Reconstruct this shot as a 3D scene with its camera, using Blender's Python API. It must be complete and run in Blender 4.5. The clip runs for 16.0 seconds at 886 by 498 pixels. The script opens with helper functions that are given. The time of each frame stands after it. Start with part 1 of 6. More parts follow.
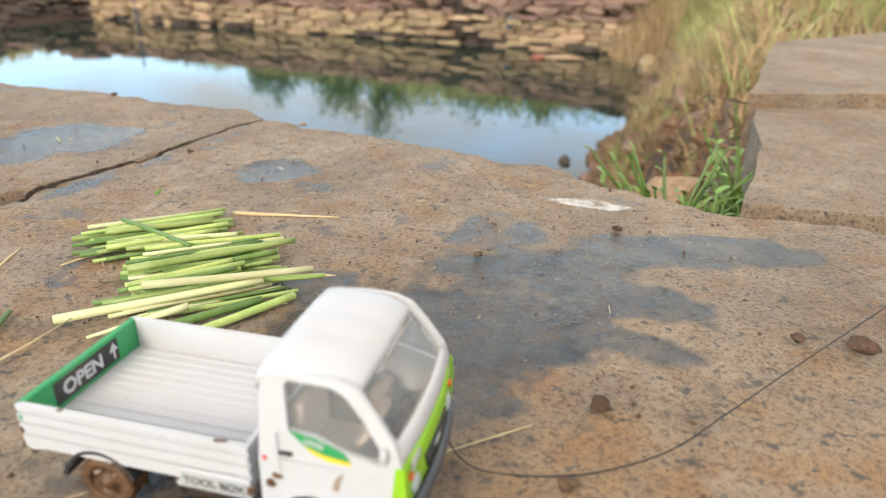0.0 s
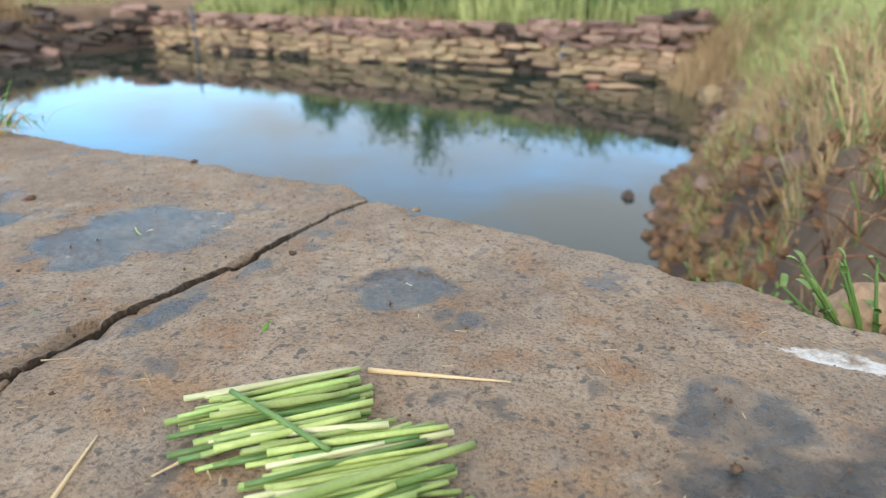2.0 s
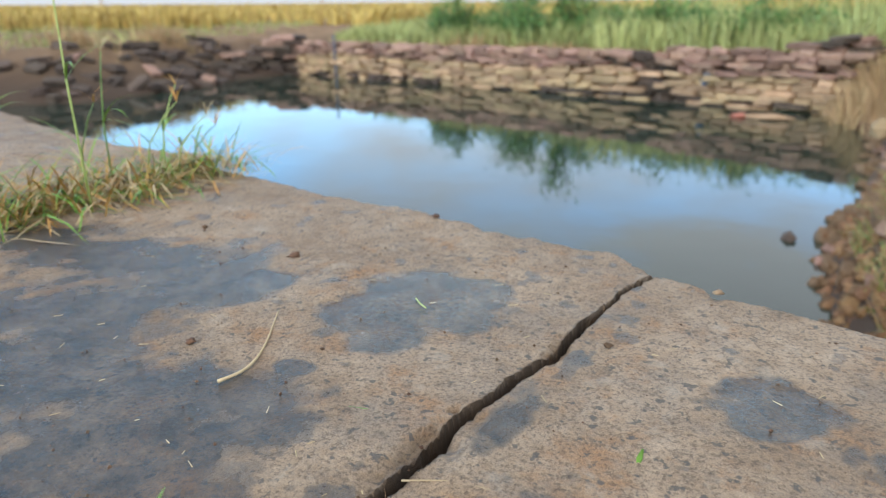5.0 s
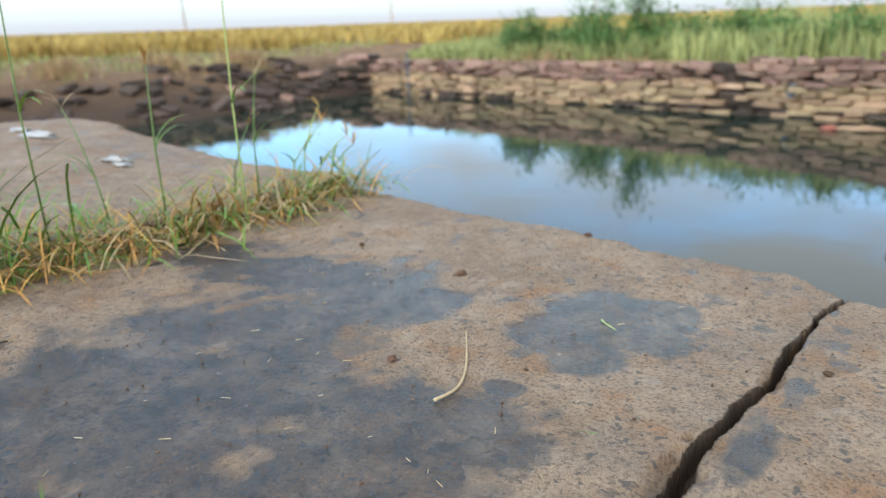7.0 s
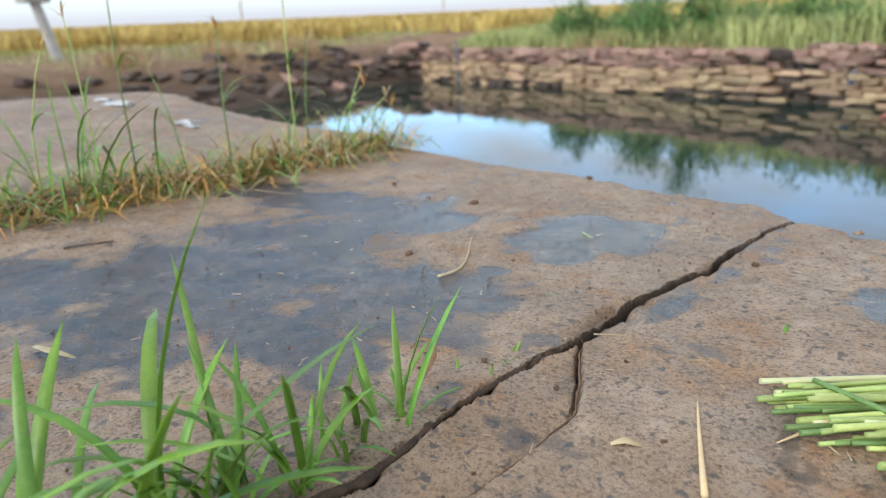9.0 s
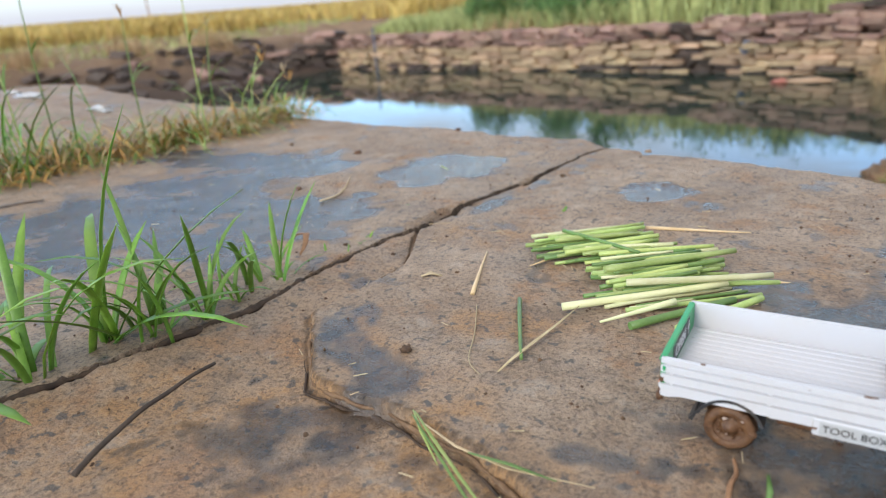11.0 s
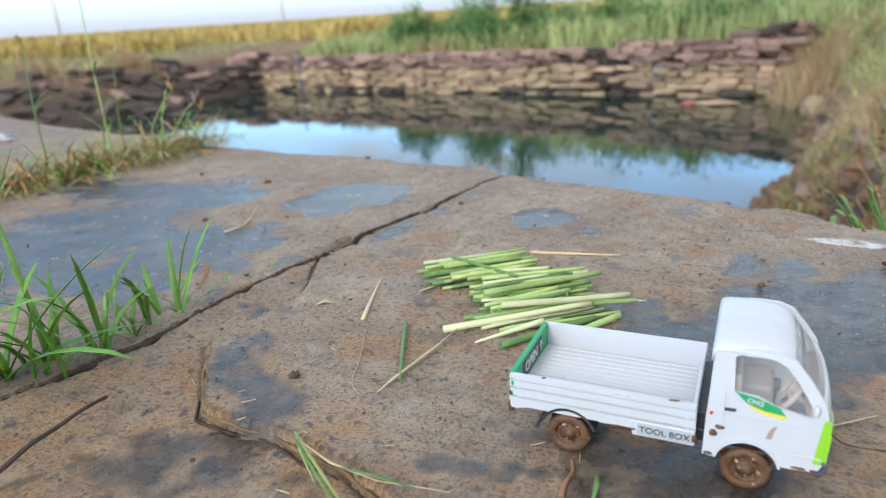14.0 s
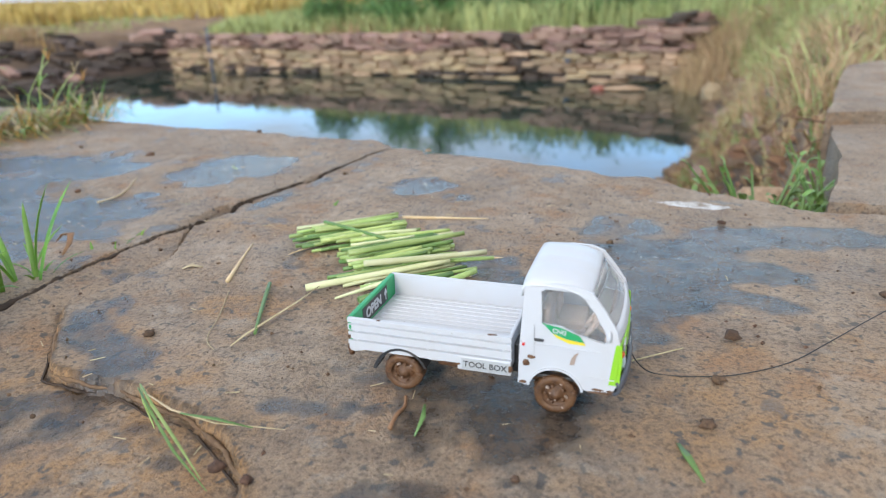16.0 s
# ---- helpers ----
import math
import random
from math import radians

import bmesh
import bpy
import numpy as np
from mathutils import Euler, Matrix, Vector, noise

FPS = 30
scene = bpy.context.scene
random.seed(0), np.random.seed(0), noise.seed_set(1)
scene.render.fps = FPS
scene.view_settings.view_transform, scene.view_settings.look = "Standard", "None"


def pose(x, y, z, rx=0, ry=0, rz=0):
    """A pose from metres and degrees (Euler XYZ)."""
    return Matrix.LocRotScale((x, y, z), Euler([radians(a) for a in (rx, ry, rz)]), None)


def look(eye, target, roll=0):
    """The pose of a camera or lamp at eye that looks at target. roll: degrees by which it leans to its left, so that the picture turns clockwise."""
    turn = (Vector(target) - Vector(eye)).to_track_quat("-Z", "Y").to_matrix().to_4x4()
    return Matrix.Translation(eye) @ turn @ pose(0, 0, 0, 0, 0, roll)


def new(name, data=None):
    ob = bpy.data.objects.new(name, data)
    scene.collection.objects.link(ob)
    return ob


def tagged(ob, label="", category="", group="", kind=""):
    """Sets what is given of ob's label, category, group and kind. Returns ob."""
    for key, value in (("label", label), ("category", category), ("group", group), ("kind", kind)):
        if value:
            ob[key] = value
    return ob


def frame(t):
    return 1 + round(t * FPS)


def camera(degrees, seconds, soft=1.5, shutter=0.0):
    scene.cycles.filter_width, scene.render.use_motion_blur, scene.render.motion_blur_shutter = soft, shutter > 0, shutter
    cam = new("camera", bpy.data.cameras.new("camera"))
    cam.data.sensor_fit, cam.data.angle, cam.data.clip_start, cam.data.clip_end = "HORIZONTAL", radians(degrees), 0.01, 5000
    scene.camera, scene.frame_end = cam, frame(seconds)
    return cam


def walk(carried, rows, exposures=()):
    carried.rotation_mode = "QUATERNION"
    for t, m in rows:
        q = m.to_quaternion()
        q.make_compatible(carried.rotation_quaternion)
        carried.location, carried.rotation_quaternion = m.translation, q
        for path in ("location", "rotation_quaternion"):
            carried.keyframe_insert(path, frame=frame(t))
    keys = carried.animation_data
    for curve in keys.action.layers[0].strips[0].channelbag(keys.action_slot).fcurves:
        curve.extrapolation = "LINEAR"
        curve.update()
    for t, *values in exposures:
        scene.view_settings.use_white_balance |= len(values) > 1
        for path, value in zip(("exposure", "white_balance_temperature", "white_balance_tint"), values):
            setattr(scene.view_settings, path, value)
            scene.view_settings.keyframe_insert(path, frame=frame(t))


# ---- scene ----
cam = camera(67.7, 16.0, soft=1.1)

PATH = [
    (0, (0.516, -0.573, 0.151), (0.338, 1.244, -0.665), 0.8),
    (0.5, (0.485, -0.538, 0.155), (0.215, 1.273, -0.65), 3.2),
    (1, (0.469, -0.51, 0.161), (0.163, 1.296, -0.642), 2.9),
    (1.5, (0.449, -0.478, 0.168), (0.142, 1.338, -0.61), 0.4),
    (2, (0.427, -0.459, 0.171), (0.115, 1.367, -0.581), 0.3),
    (2.5, (0.397, -0.442, 0.172), (0.041, 1.385, -0.56), -0.2),
    (3, (0.376, -0.431, 0.169), (-0.044, 1.383, -0.559), -0.9),
    (3.5, (0.351, -0.421, 0.171), (-0.12, 1.383, -0.555), -0.5),
    (4, (0.331, -0.42, 0.18), (-0.189, 1.375, -0.533), -0.3),
    (6.5, (0.222, -0.454, 0.192), (-0.584, 1.259, -0.456), -1.7),
    (7, (0.211, -0.46, 0.193), (-0.627, 1.242, -0.443), -2.1),
    (7.5, (0.216, -0.483, 0.192), (-0.715, 1.17, -0.44), -2.2),
    (8, (0.235, -0.501, 0.185), (-0.731, 1.128, -0.455), -2.2),
    (10.5, (0.376, -0.638, 0.162), (-0.515, 1.017, -0.521), -4.6),
    (11, (0.399, -0.654, 0.16), (-0.382, 1.047, -0.544), -4.6),
    (11.5, (0.417, -0.659, 0.165), (-0.257, 1.084, -0.547), -4.9),
    (12, (0.424, -0.661, 0.169), (-0.201, 1.103, -0.535), -4.1),
    (12.5, (0.425, -0.664, 0.177), (-0.189, 1.114, -0.503), -3.8),
    (13, (0.424, -0.666, 0.178), (-0.195, 1.116, -0.486), -3.5),
    (13.5, (0.427, -0.668, 0.176), (-0.191, 1.116, -0.484), -3.5),
    (14, (0.433, -0.668, 0.173), (-0.157, 1.125, -0.489), -3.8),
    (14.5, (0.445, -0.673, 0.168), (-0.092, 1.131, -0.508), -3.7),
    (15, (0.458, -0.676, 0.164), (-0.019, 1.136, -0.536), -2.7),
    (15.5, (0.47, -0.676, 0.161), (0.067, 1.148, -0.554), -1.8),
    (16, (0.472, -0.677, 0.162), (0.114, 1.155, -0.556), -2.1),
]
walk(cam, [(t, look(eye, target, roll)) for t, eye, target, roll in PATH], [(0.0, 0.31, 7600, 13), (1.2, 0.22, 6550, 11), (4.0, 0.20, 6500, 10), (7.0, 0.19, 6500, 10), (10.5, 0.15, 6550, 15), (12.0, 0.16, 6450, 12), (13.0, 0.14, 6050, 10), (16.0, 0.14, 6250, 12)])
cam.data.dof.use_dof, cam.data.dof.focus_distance, cam.data.dof.aperture_fstop = True, 0.33, 10.0

# ---- world and light ----
SUN_EL, SUN_AZ = 29.0, 200.0   # degrees; azimuth of the sun, clockwise from +y
world = bpy.data.worlds.new("sky_world")
scene.world = world
world.use_nodes = True


def build_world():
    nt = world.node_tree
    nt.nodes.clear()
    out = nt.nodes.new("ShaderNodeOutputWorld")
    bg = nt.nodes.new("ShaderNodeBackground")
    sky = nt.nodes.new("ShaderNodeTexSky")
    sky.sky_type = "NISHITA"
    sky.sun_disc = False
    sky.sun_elevation = radians(SUN_EL)
    sky.sun_rotation = radians(SUN_AZ)
    sky.air_density, sky.dust_density, sky.ozone_density = 1.0, 0.5, 1.0
    tc = nt.nodes.new("ShaderNodeTexCoord")
    sep = nt.nodes.new("ShaderNodeSeparateXYZ")
    nt.links.new(tc.outputs["Generated"], sep.inputs[0])
    mp = nt.nodes.new("ShaderNodeMapping")
    mp.inputs["Scale"].default_value = (1.0, 1.0, 2.6)
    mp.inputs["Location"].default_value = (0.35, 0.1, 0.2)
    nz = nt.nodes.new("ShaderNodeTexNoise")
    nz.inputs["Scale"].default_value = 2.3
    nz.inputs["Detail"].default_value = 6
    nz.inputs["Roughness"].default_value = 0.5
    nt.links.new(tc.outputs["Generated"], mp.inputs["Vector"])
    nt.links.new(mp.outputs[0], nz.inputs["Vector"])
    # more cloud towards the zenith and to the east
    lift = nt.nodes.new("ShaderNodeMath")
    lift.operation, lift.inputs[1].default_value = "MULTIPLY_ADD", 0.62
    nt.links.new(sep.outputs["Z"], lift.inputs[0])
    nt.links.new(nz.outputs["Fac"], lift.inputs[2])
    east = nt.nodes.new("ShaderNodeMath")
    east.operation, east.inputs[1].default_value = "MULTIPLY_ADD", 0.16
    nt.links.new(sep.outputs["X"], east.inputs[0])
    nt.links.new(lift.outputs[0], east.inputs[2])
    ramp = nt.nodes.new("ShaderNodeValToRGB")
    ramp.color_ramp.elements[0].position, ramp.color_ramp.elements[0].color = 0.50, (0, 0, 0, 1)
    ramp.color_ramp.elements[1].position, ramp.color_ramp.elements[1].color = 0.76, (1, 1, 1, 1)
    nt.links.new(east.outputs[0], ramp.inputs[0])
    tint = nt.nodes.new("ShaderNodeMixRGB")
    tint.blend_type = "MULTIPLY"
    tint.inputs[0].default_value = 1.0
    tint.inputs[2].default_value = (2.1, 2.75, 3.25, 1)
    nt.links.new(sky.outputs[0], tint.inputs[1])
    mix = nt.nodes.new("ShaderNodeMixRGB")
    mix.inputs[2].default_value = (6.3, 6.7, 7.2, 1)
    nt.links.new(ramp.outputs[0], mix.inputs[0])
    nt.links.new(tint.outputs[0], mix.inputs[1])
    # pale haze low over the horizon
    low = nt.nodes.new("ShaderNodeMapRange")
    low.inputs["From Min"].default_value, low.inputs["From Max"].default_value = 0.015, 0.14
    low.inputs["To Min"].default_value, low.inputs["To Max"].default_value = 1.0, 0.0
    nt.links.new(sep.outputs["Z"], low.inputs["Value"])
    haze = nt.nodes.new("ShaderNodeMixRGB")
    haze.inputs[2].default_value = (4.5, 4.85, 5.35, 1)
    nt.links.new(low.outputs[0], haze.inputs[0])
    nt.links.new(mix.outputs[0], haze.inputs[1])
    nt.links.new(haze.outputs[0], bg.inputs[0])
    bg.inputs[1].default_value = 0.15
    nt.links.new(bg.outputs[0], out.inputs[0])


build_world()
sun = new("sun", bpy.data.lights.new("sun", "SUN"))
sun.data.energy, sun.data.angle, sun.data.color = 1.95, radians(16), (1.0, 0.92, 0.80)
az, el = radians(SUN_AZ), radians(SUN_EL)
sun.matrix_world = look((math.sin(az) * math.cos(el) * 20, math.cos(az) * math.cos(el) * 20, math.sin(el) * 20), (0, 0, 0))


# ---- material helpers ----
def node(nt, kind, **inputs):
    n = nt.nodes.new(kind)
    for key, value in inputs.items():
        n.inputs[key.replace("_", " ")].default_value = value
    return n


def rgba(c):
    return (c[0], c[1], c[2], 1.0)


def ramp_of(nt, source, stops):
    r = nt.nodes.new("ShaderNodeValToRGB")
    while len(r.color_ramp.elements) < len(stops):
        r.color_ramp.elements.new(0.5)
    for e, (pos, col) in zip(r.color_ramp.elements, stops):
        e.position, e.color = pos, rgba(col)
    nt.links.new(source, r.inputs[0])
    return r.outputs[0]


def blend(nt, fac, a, b, mode="MIX"):
    m = nt.nodes.new("ShaderNodeMixRGB")
    m.blend_type = mode
    for i, v in ((0, fac), (1, a), (2, b)):
        if hasattr(v, "is_linked"):
            nt.links.new(v, m.inputs[i])
        elif isinstance(v, (int, float)):
            m.inputs[i].default_value = v if i == 0 else (v, v, v, 1)
        else:
            m.inputs[i].default_value = rgba(v)
    return m.outputs[0]


def calc(nt, op, a, b=0.0):
    m = nt.nodes.new("ShaderNodeMath")
    m.operation = op
    for i, v in ((0, a), (1, b)):
        if hasattr(v, "is_linked"):
            nt.links.new(v, m.inputs[i])
        else:
            m.inputs[i].default_value = v
    return m.outputs[0]


def noise_of(nt, scale, detail=5.0, rough=0.6, coords=None):
    n = node(nt, "ShaderNodeTexNoise", Scale=scale, Detail=detail, Roughness=rough)
    if coords is not None:
        nt.links.new(coords, n.inputs["Vector"])
    return n.outputs["Fac"]


def mat(name, dark, light, rough=0.6, scale=40.0, grain=400.0, bump=0.2, metal=0.0, vary=0.0, spec=0.5, depth=0.001):
    """Two-scale mottled surface; vary: spread of brightness between alike objects."""
    m = bpy.data.materials.new(name)
    m.use_nodes = True
    nt = m.node_tree
    bsdf = nt.nodes["Principled BSDF"]
    tc = nt.nodes.new("ShaderNodeTexCoord").outputs["Object"]
    big = noise_of(nt, scale, 6, 0.6, tc)
    small = noise_of(nt, grain, 4, 0.7, tc)
    both = calc(nt, "ADD", calc(nt, "MULTIPLY", big, 0.65), calc(nt, "MULTIPLY", small, 0.35))
    col = ramp_of(nt, both, [(0.32, dark), (0.68, light)])
    if vary:
        info = nt.nodes.new("ShaderNodeObjectInfo").outputs["Random"]
        geo = nt.nodes.new("ShaderNodeNewGeometry").outputs["Random Per Island"]
        r = calc(nt, "FRACT", calc(nt, "ADD", info, geo))
        hsv = node(nt, "ShaderNodeHueSaturation")
        nt.links.new(calc(nt, "ADD", calc(nt, "MULTIPLY", r, 2 * vary), 1 - vary), hsv.inputs["Value"])
        nt.links.new(calc(nt, "ADD", calc(nt, "MULTIPLY", calc(nt, "FRACT", calc(nt, "MULTIPLY", r, 7.3)), 0.024), 0.488), hsv.inputs["Hue"])
        nt.links.new(col, hsv.inputs["Color"])
        col = hsv.outputs[0]
    nt.links.new(col, bsdf.inputs["Base Color"])
    bsdf.inputs["Metallic"].default_value = metal
    bsdf.inputs["Specular IOR Level"].default_value = spec
    nt.links.new(calc(nt, "ADD", calc(nt, "MULTIPLY", small, 0.25), rough - 0.12), bsdf.inputs["Roughness"])
    if bump:
        b = node(nt, "ShaderNodeBump", Strength=bump, Distance=depth)
        nt.links.new(both, b.inputs["Height"])
        nt.links.new(b.outputs[0], bsdf.inputs["Normal"])
    return m


# ---- mesh helpers ----
def link_mesh(name, me, material, parent=None, label="", smooth=False):
    if material:
        me.materials.append(material)
    if smooth:
        me.shade_smooth()
    ob = new(name, me)
    if parent is not None:
        ob.parent = parent
    if label:
        ob["label"] = label
    return ob


def part(name, bm, material, parent=None, label="", smooth=False):
    me = bpy.data.meshes.new(name)
    bm.normal_update()
    bm.to_mesh(me)
    bm.free()
    return link_mesh(name, me, material, parent, label, smooth)


def from_arrays(name, verts, faces, material, parent=None, label="", smooth=False):
    me = bpy.data.meshes.new(name)
    me.from_pydata(verts, [], faces)
    me.update()
    return link_mesh(name, me, material, parent, label, smooth)


def box(bm, x0, x1, y0, y1, z0, z1, bevel=0.0, seg=2):
    r = bmesh.ops.create_cube(bm, size=1.0)
    vs = r["verts"]
    bmesh.ops.scale(bm, vec=(x1 - x0, y1 - y0, z1 - z0), verts=vs)
    bmesh.ops.translate(bm, vec=((x0 + x1) / 2, (y0 + y1) / 2, (z0 + z1) / 2), verts=vs)
    if bevel:
        es = list({e for v in vs for e in v.link_edges})
        bmesh.ops.bevel(bm, geom=es, offset=bevel, segments=seg, affect="EDGES", profile=0.5)
    return bm


def boxed(x0, x1, y0, y1, z0, z1, bevel=0.0, seg=2):
    return box(bmesh.new(), x0, x1, y0, y1, z0, z1, bevel, seg)


def tube_data(path, radii, sides=8, verts=None, faces=None):
    """A closed tapered tube along a list of points."""
    verts = [] if verts is None else verts
    faces = [] if faces is None else faces
    base = len(verts)
    n = len(path)
    for i in range(n):
        p = Vector(path[i])
        d = (Vector(path[min(i + 1, n - 1)]) - Vector(path[max(i - 1, 0)])).normalized()
        s = d.cross(Vector((0, 0, 1)))
        s = s.normalized() if s.length > 1e-4 else Vector((1, 0, 0))
        u = s.cross(d)
        for k in range(sides):
            a = 2 * math.pi * k / sides
            q = p + (s * math.cos(a) + u * math.sin(a)) * radii[i]
            verts.append(q[:])
    for i in range(n - 1):
        for k in range(sides):
            k2 = (k + 1) % sides
            faces.append((base + i * sides + k, base + i * sides + k2, base + (i + 1) * sides + k2, base + (i + 1) * sides + k))
    faces.append(tuple(base + k for k in reversed(range(sides))))
    faces.append(tuple(base + (n - 1) * sides + k for k in range(sides)))
    return verts, faces


def lattice_noise(X, Y, scale, seed):
    """Smooth value noise over arrays of plan coordinates, -1 to 1."""
    rng = np.random.RandomState(seed)
    table = rng.uniform(-1, 1, (256, 256))
    u, v = X * scale + 37.7, Y * scale + 11.3
    i, j = np.floor(u).astype(int), np.floor(v).astype(int)
    fu, fv = u - i, v - j
    fu, fv = fu * fu * (3 - 2 * fu), fv * fv * (3 - 2 * fv)
    g = lambda a, b: table[a % 256, b % 256]
    return (g(i, j) * (1 - fu) + g(i + 1, j) * fu) * (1 - fv) + (g(i, j + 1) * (1 - fu) + g(i + 1, j + 1) * fu) * fv


def layered(X, Y, scale, seed, octaves=4, gain=0.5):
    total, amp = 0.0, 1.0
    for k in range(octaves):
        total = total + amp * lattice_noise(X, Y, scale * 2 ** k, seed + k)
        amp *= gain
    return total


def line_distance(X, Y, pts):
    """Distance to a polyline and the share of its length at the foot."""
    best = np.full(np.shape(X), 1e9)
    for (ax, ay), (bx, by) in zip(pts[:-1], pts[1:]):
        dx, dy = bx - ax, by - ay
        s = np.clip(((X - ax) * dx + (Y - ay) * dy) / (dx * dx + dy * dy), 0, 1)
        best = np.minimum(best, np.hypot(X - ax - s * dx, Y - ay - s * dy))
    return best


def inside(X, Y, poly):
    r = np.zeros(np.shape(X), bool)
    for (ax, ay), (bx, by) in zip(poly, poly[1:] + poly[:1]):
        if ay != by:
            r ^= ((ay > Y) != (by > Y)) & (X < (bx - ax) * (Y - ay) / (by - ay) + ax)
    return r


def grid_faces(nx, ny):
    a = np.arange(nx * ny).reshape(ny, nx)
    return np.stack([a[:-1, :-1], a[:-1, 1:], a[1:, 1:], a[1:, :-1]], -1).reshape(-1, 4)


def steps(*spans):
    """Coordinates with their own spacing per span: (start, end, step), ..."""
    out = []
    for a, b, s in spans:
        out.append(np.linspace(a, b, max(1, int(round((b - a) / s))), endpoint=False))
    return np.concatenate(out + [[spans[-1][1]]])

# ---- materials ----
M_WATER = mat("pond_water", (0.012, 0.026, 0.020), (0.022, 0.042, 0.032), 0.14, 0.6, 3.0, 0.0)
water_shader = M_WATER.node_tree.nodes["Principled BSDF"]
for link in list(water_shader.inputs["Roughness"].links):
    M_WATER.node_tree.links.remove(link)
water_shader.inputs["Roughness"].default_value = 0.035
water_shader.inputs["IOR"].default_value = 1.58
ripple = node(M_WATER.node_tree, "ShaderNodeBump", Strength=0.075, Distance=0.02)
M_WATER.node_tree.links.new(noise_of(M_WATER.node_tree, 2.2, 4, 0.55, M_WATER.node_tree.nodes.new("ShaderNodeTexCoord").outputs["Object"]), ripple.inputs["Height"])
M_WATER.node_tree.links.new(ripple.outputs[0], water_shader.inputs["Normal"])
M_SOIL = mat("bank_soil", (0.13, 0.075, 0.04), (0.31, 0.20, 0.115), 0.9, 3.0, 40.0, 0.7, depth=0.05)
soil_tree = M_SOIL.node_tree
soil_shader = soil_tree.nodes["Principled BSDF"]
soil_damp = soil_tree.nodes.new("ShaderNodeAttribute")
soil_damp.attribute_name = "damp"
soil_tree.links.new(blend(soil_tree, soil_damp.outputs["Fac"], soil_shader.inputs["Base Color"].links[0].from_socket, (0.062, 0.038, 0.024)), soil_shader.inputs["Base Color"])
M_STONE = mat("wall_stone", (0.25, 0.162, 0.09), (0.53, 0.38, 0.235), 0.85, 5.0, 60.0, 0.6, vary=0.35, depth=0.01)
M_REDSTONE = mat("red_stone", (0.17, 0.098, 0.074), (0.40, 0.26, 0.195), 0.9, 5.0, 60.0, 0.6, vary=0.35, depth=0.01)
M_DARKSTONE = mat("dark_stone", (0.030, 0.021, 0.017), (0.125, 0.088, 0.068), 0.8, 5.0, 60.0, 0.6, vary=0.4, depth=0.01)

WATER_Z = -0.95

# ---- ground: one sheet with the pond basin ----
POND = [(-6.75, 11.05), (1.75, 8.2), (1.85, 7.0), (1.8, 6.1), (1.6, 5.2), (1.3, 3.95), (1.05, 3.35), (0.93, 2.74), (0.88, 2.18), (0.86, 1.3), (0.66, 0.25), (0.3, -0.25),
        (-0.6, 0.0), (-2.6, 0.5), (-9.3, 5.0), (-7.2, 6.4), (-6.95, 8.3), (-7.1, 9.6)]
SLAB = [(-2.6, -0.45), (-1.7, 0.02), (-1.22, 0.31), (-1.10, 0.46), (-0.92, 0.43), (-0.67, 0.345), (-0.54, 0.30), (-0.33, 0.27), (-0.25, 0.25), (-0.15, 0.213), (-0.02, 0.17),
        (0.07, 0.147), (0.125, 0.118), (0.185, 0.106), (0.24, 0.09), (0.275, 0.058), (0.33, 0.03), (0.38, 0.01), (0.43, -0.018), (0.48, -0.04),
        (0.55, -0.074), (0.60, -0.113), (0.65, -0.145), (0.71, -0.162), (0.76, -0.18), (0.80, -0.5), (0.85, -1.5), (-2.6, -1.5)]


def ground_height(X, Y):
    inp = inside(X, Y, POND)
    d = line_distance(X, Y, POND + POND[:1])
    k = np.interp(Y, [0, 0.8, 1.6, 3, 5], [6, 5, 2.2, 1.1, 0.85])
    bank = np.minimum(-0.97 + d * k, -0.10 + 0.02 * np.clip(X - 2, 0, 20))
    rough = layered(X, Y, 2.3, 5, 6, 0.66) * 0.075 * np.clip(d * 2, 0, 1)
    rise = 0.0095 * np.clip(np.hypot(X, Y) - 14.5, 0, None) + 0.07 * np.clip(d - 0.5, 0, 3.2)
    far = rise + np.where(X < -6.3, np.minimum(-0.97 + d * 0.36, -0.42), -0.42) + 0.02 * layered(X, Y, 0.5, 9)
    out = np.where((X > 0.4) & (Y < 8.7), bank + rough, far + 0.5 * rough)
    z = np.where(inp, np.maximum(-1.6, -0.98 - d * 1.5), out)
    under = inside(X, Y, [(x, y - 0.02) for x, y in SLAB]) | (Y < -1.4)
    z = np.where(under & (X < 0.9), -0.12, z)
    beside = (X > 0.66) & (Y < 1.3) & (Y > -1.4) & ~under
    z = np.where(beside, np.minimum(np.minimum(z, -0.97 + d * k + rough * 0.4), -0.045 + rough * 0.25), z)
    return np.where(Y < -1.4, -0.14, z)


HEIGHTS = {}


def height_at(x, y):
    """The ground's height, between the nodes of a fixed lattice that is filled when first met."""
    i, j = math.floor(x / 0.02), math.floor(y / 0.02)
    if (i // 64, j // 64) not in HEIGHTS:
        a, b = (i // 64) * 64, (j // 64) * 64
        X, Y = np.meshgrid(np.arange(a, a + 65) * 0.02, np.arange(b, b + 65) * 0.02)
        HEIGHTS[(i // 64, j // 64)] = ground_height(X, Y)
    H = HEIGHTS[(i // 64, j // 64)]
    fx, fy, p, q = x / 0.02 - i, y / 0.02 - j, i % 64, j % 64
    return float((H[q, p] * (1 - fx) + H[q, p + 1] * fx) * (1 - fy) + (H[q + 1, p] * (1 - fx) + H[q + 1, p + 1] * fx) * fy)


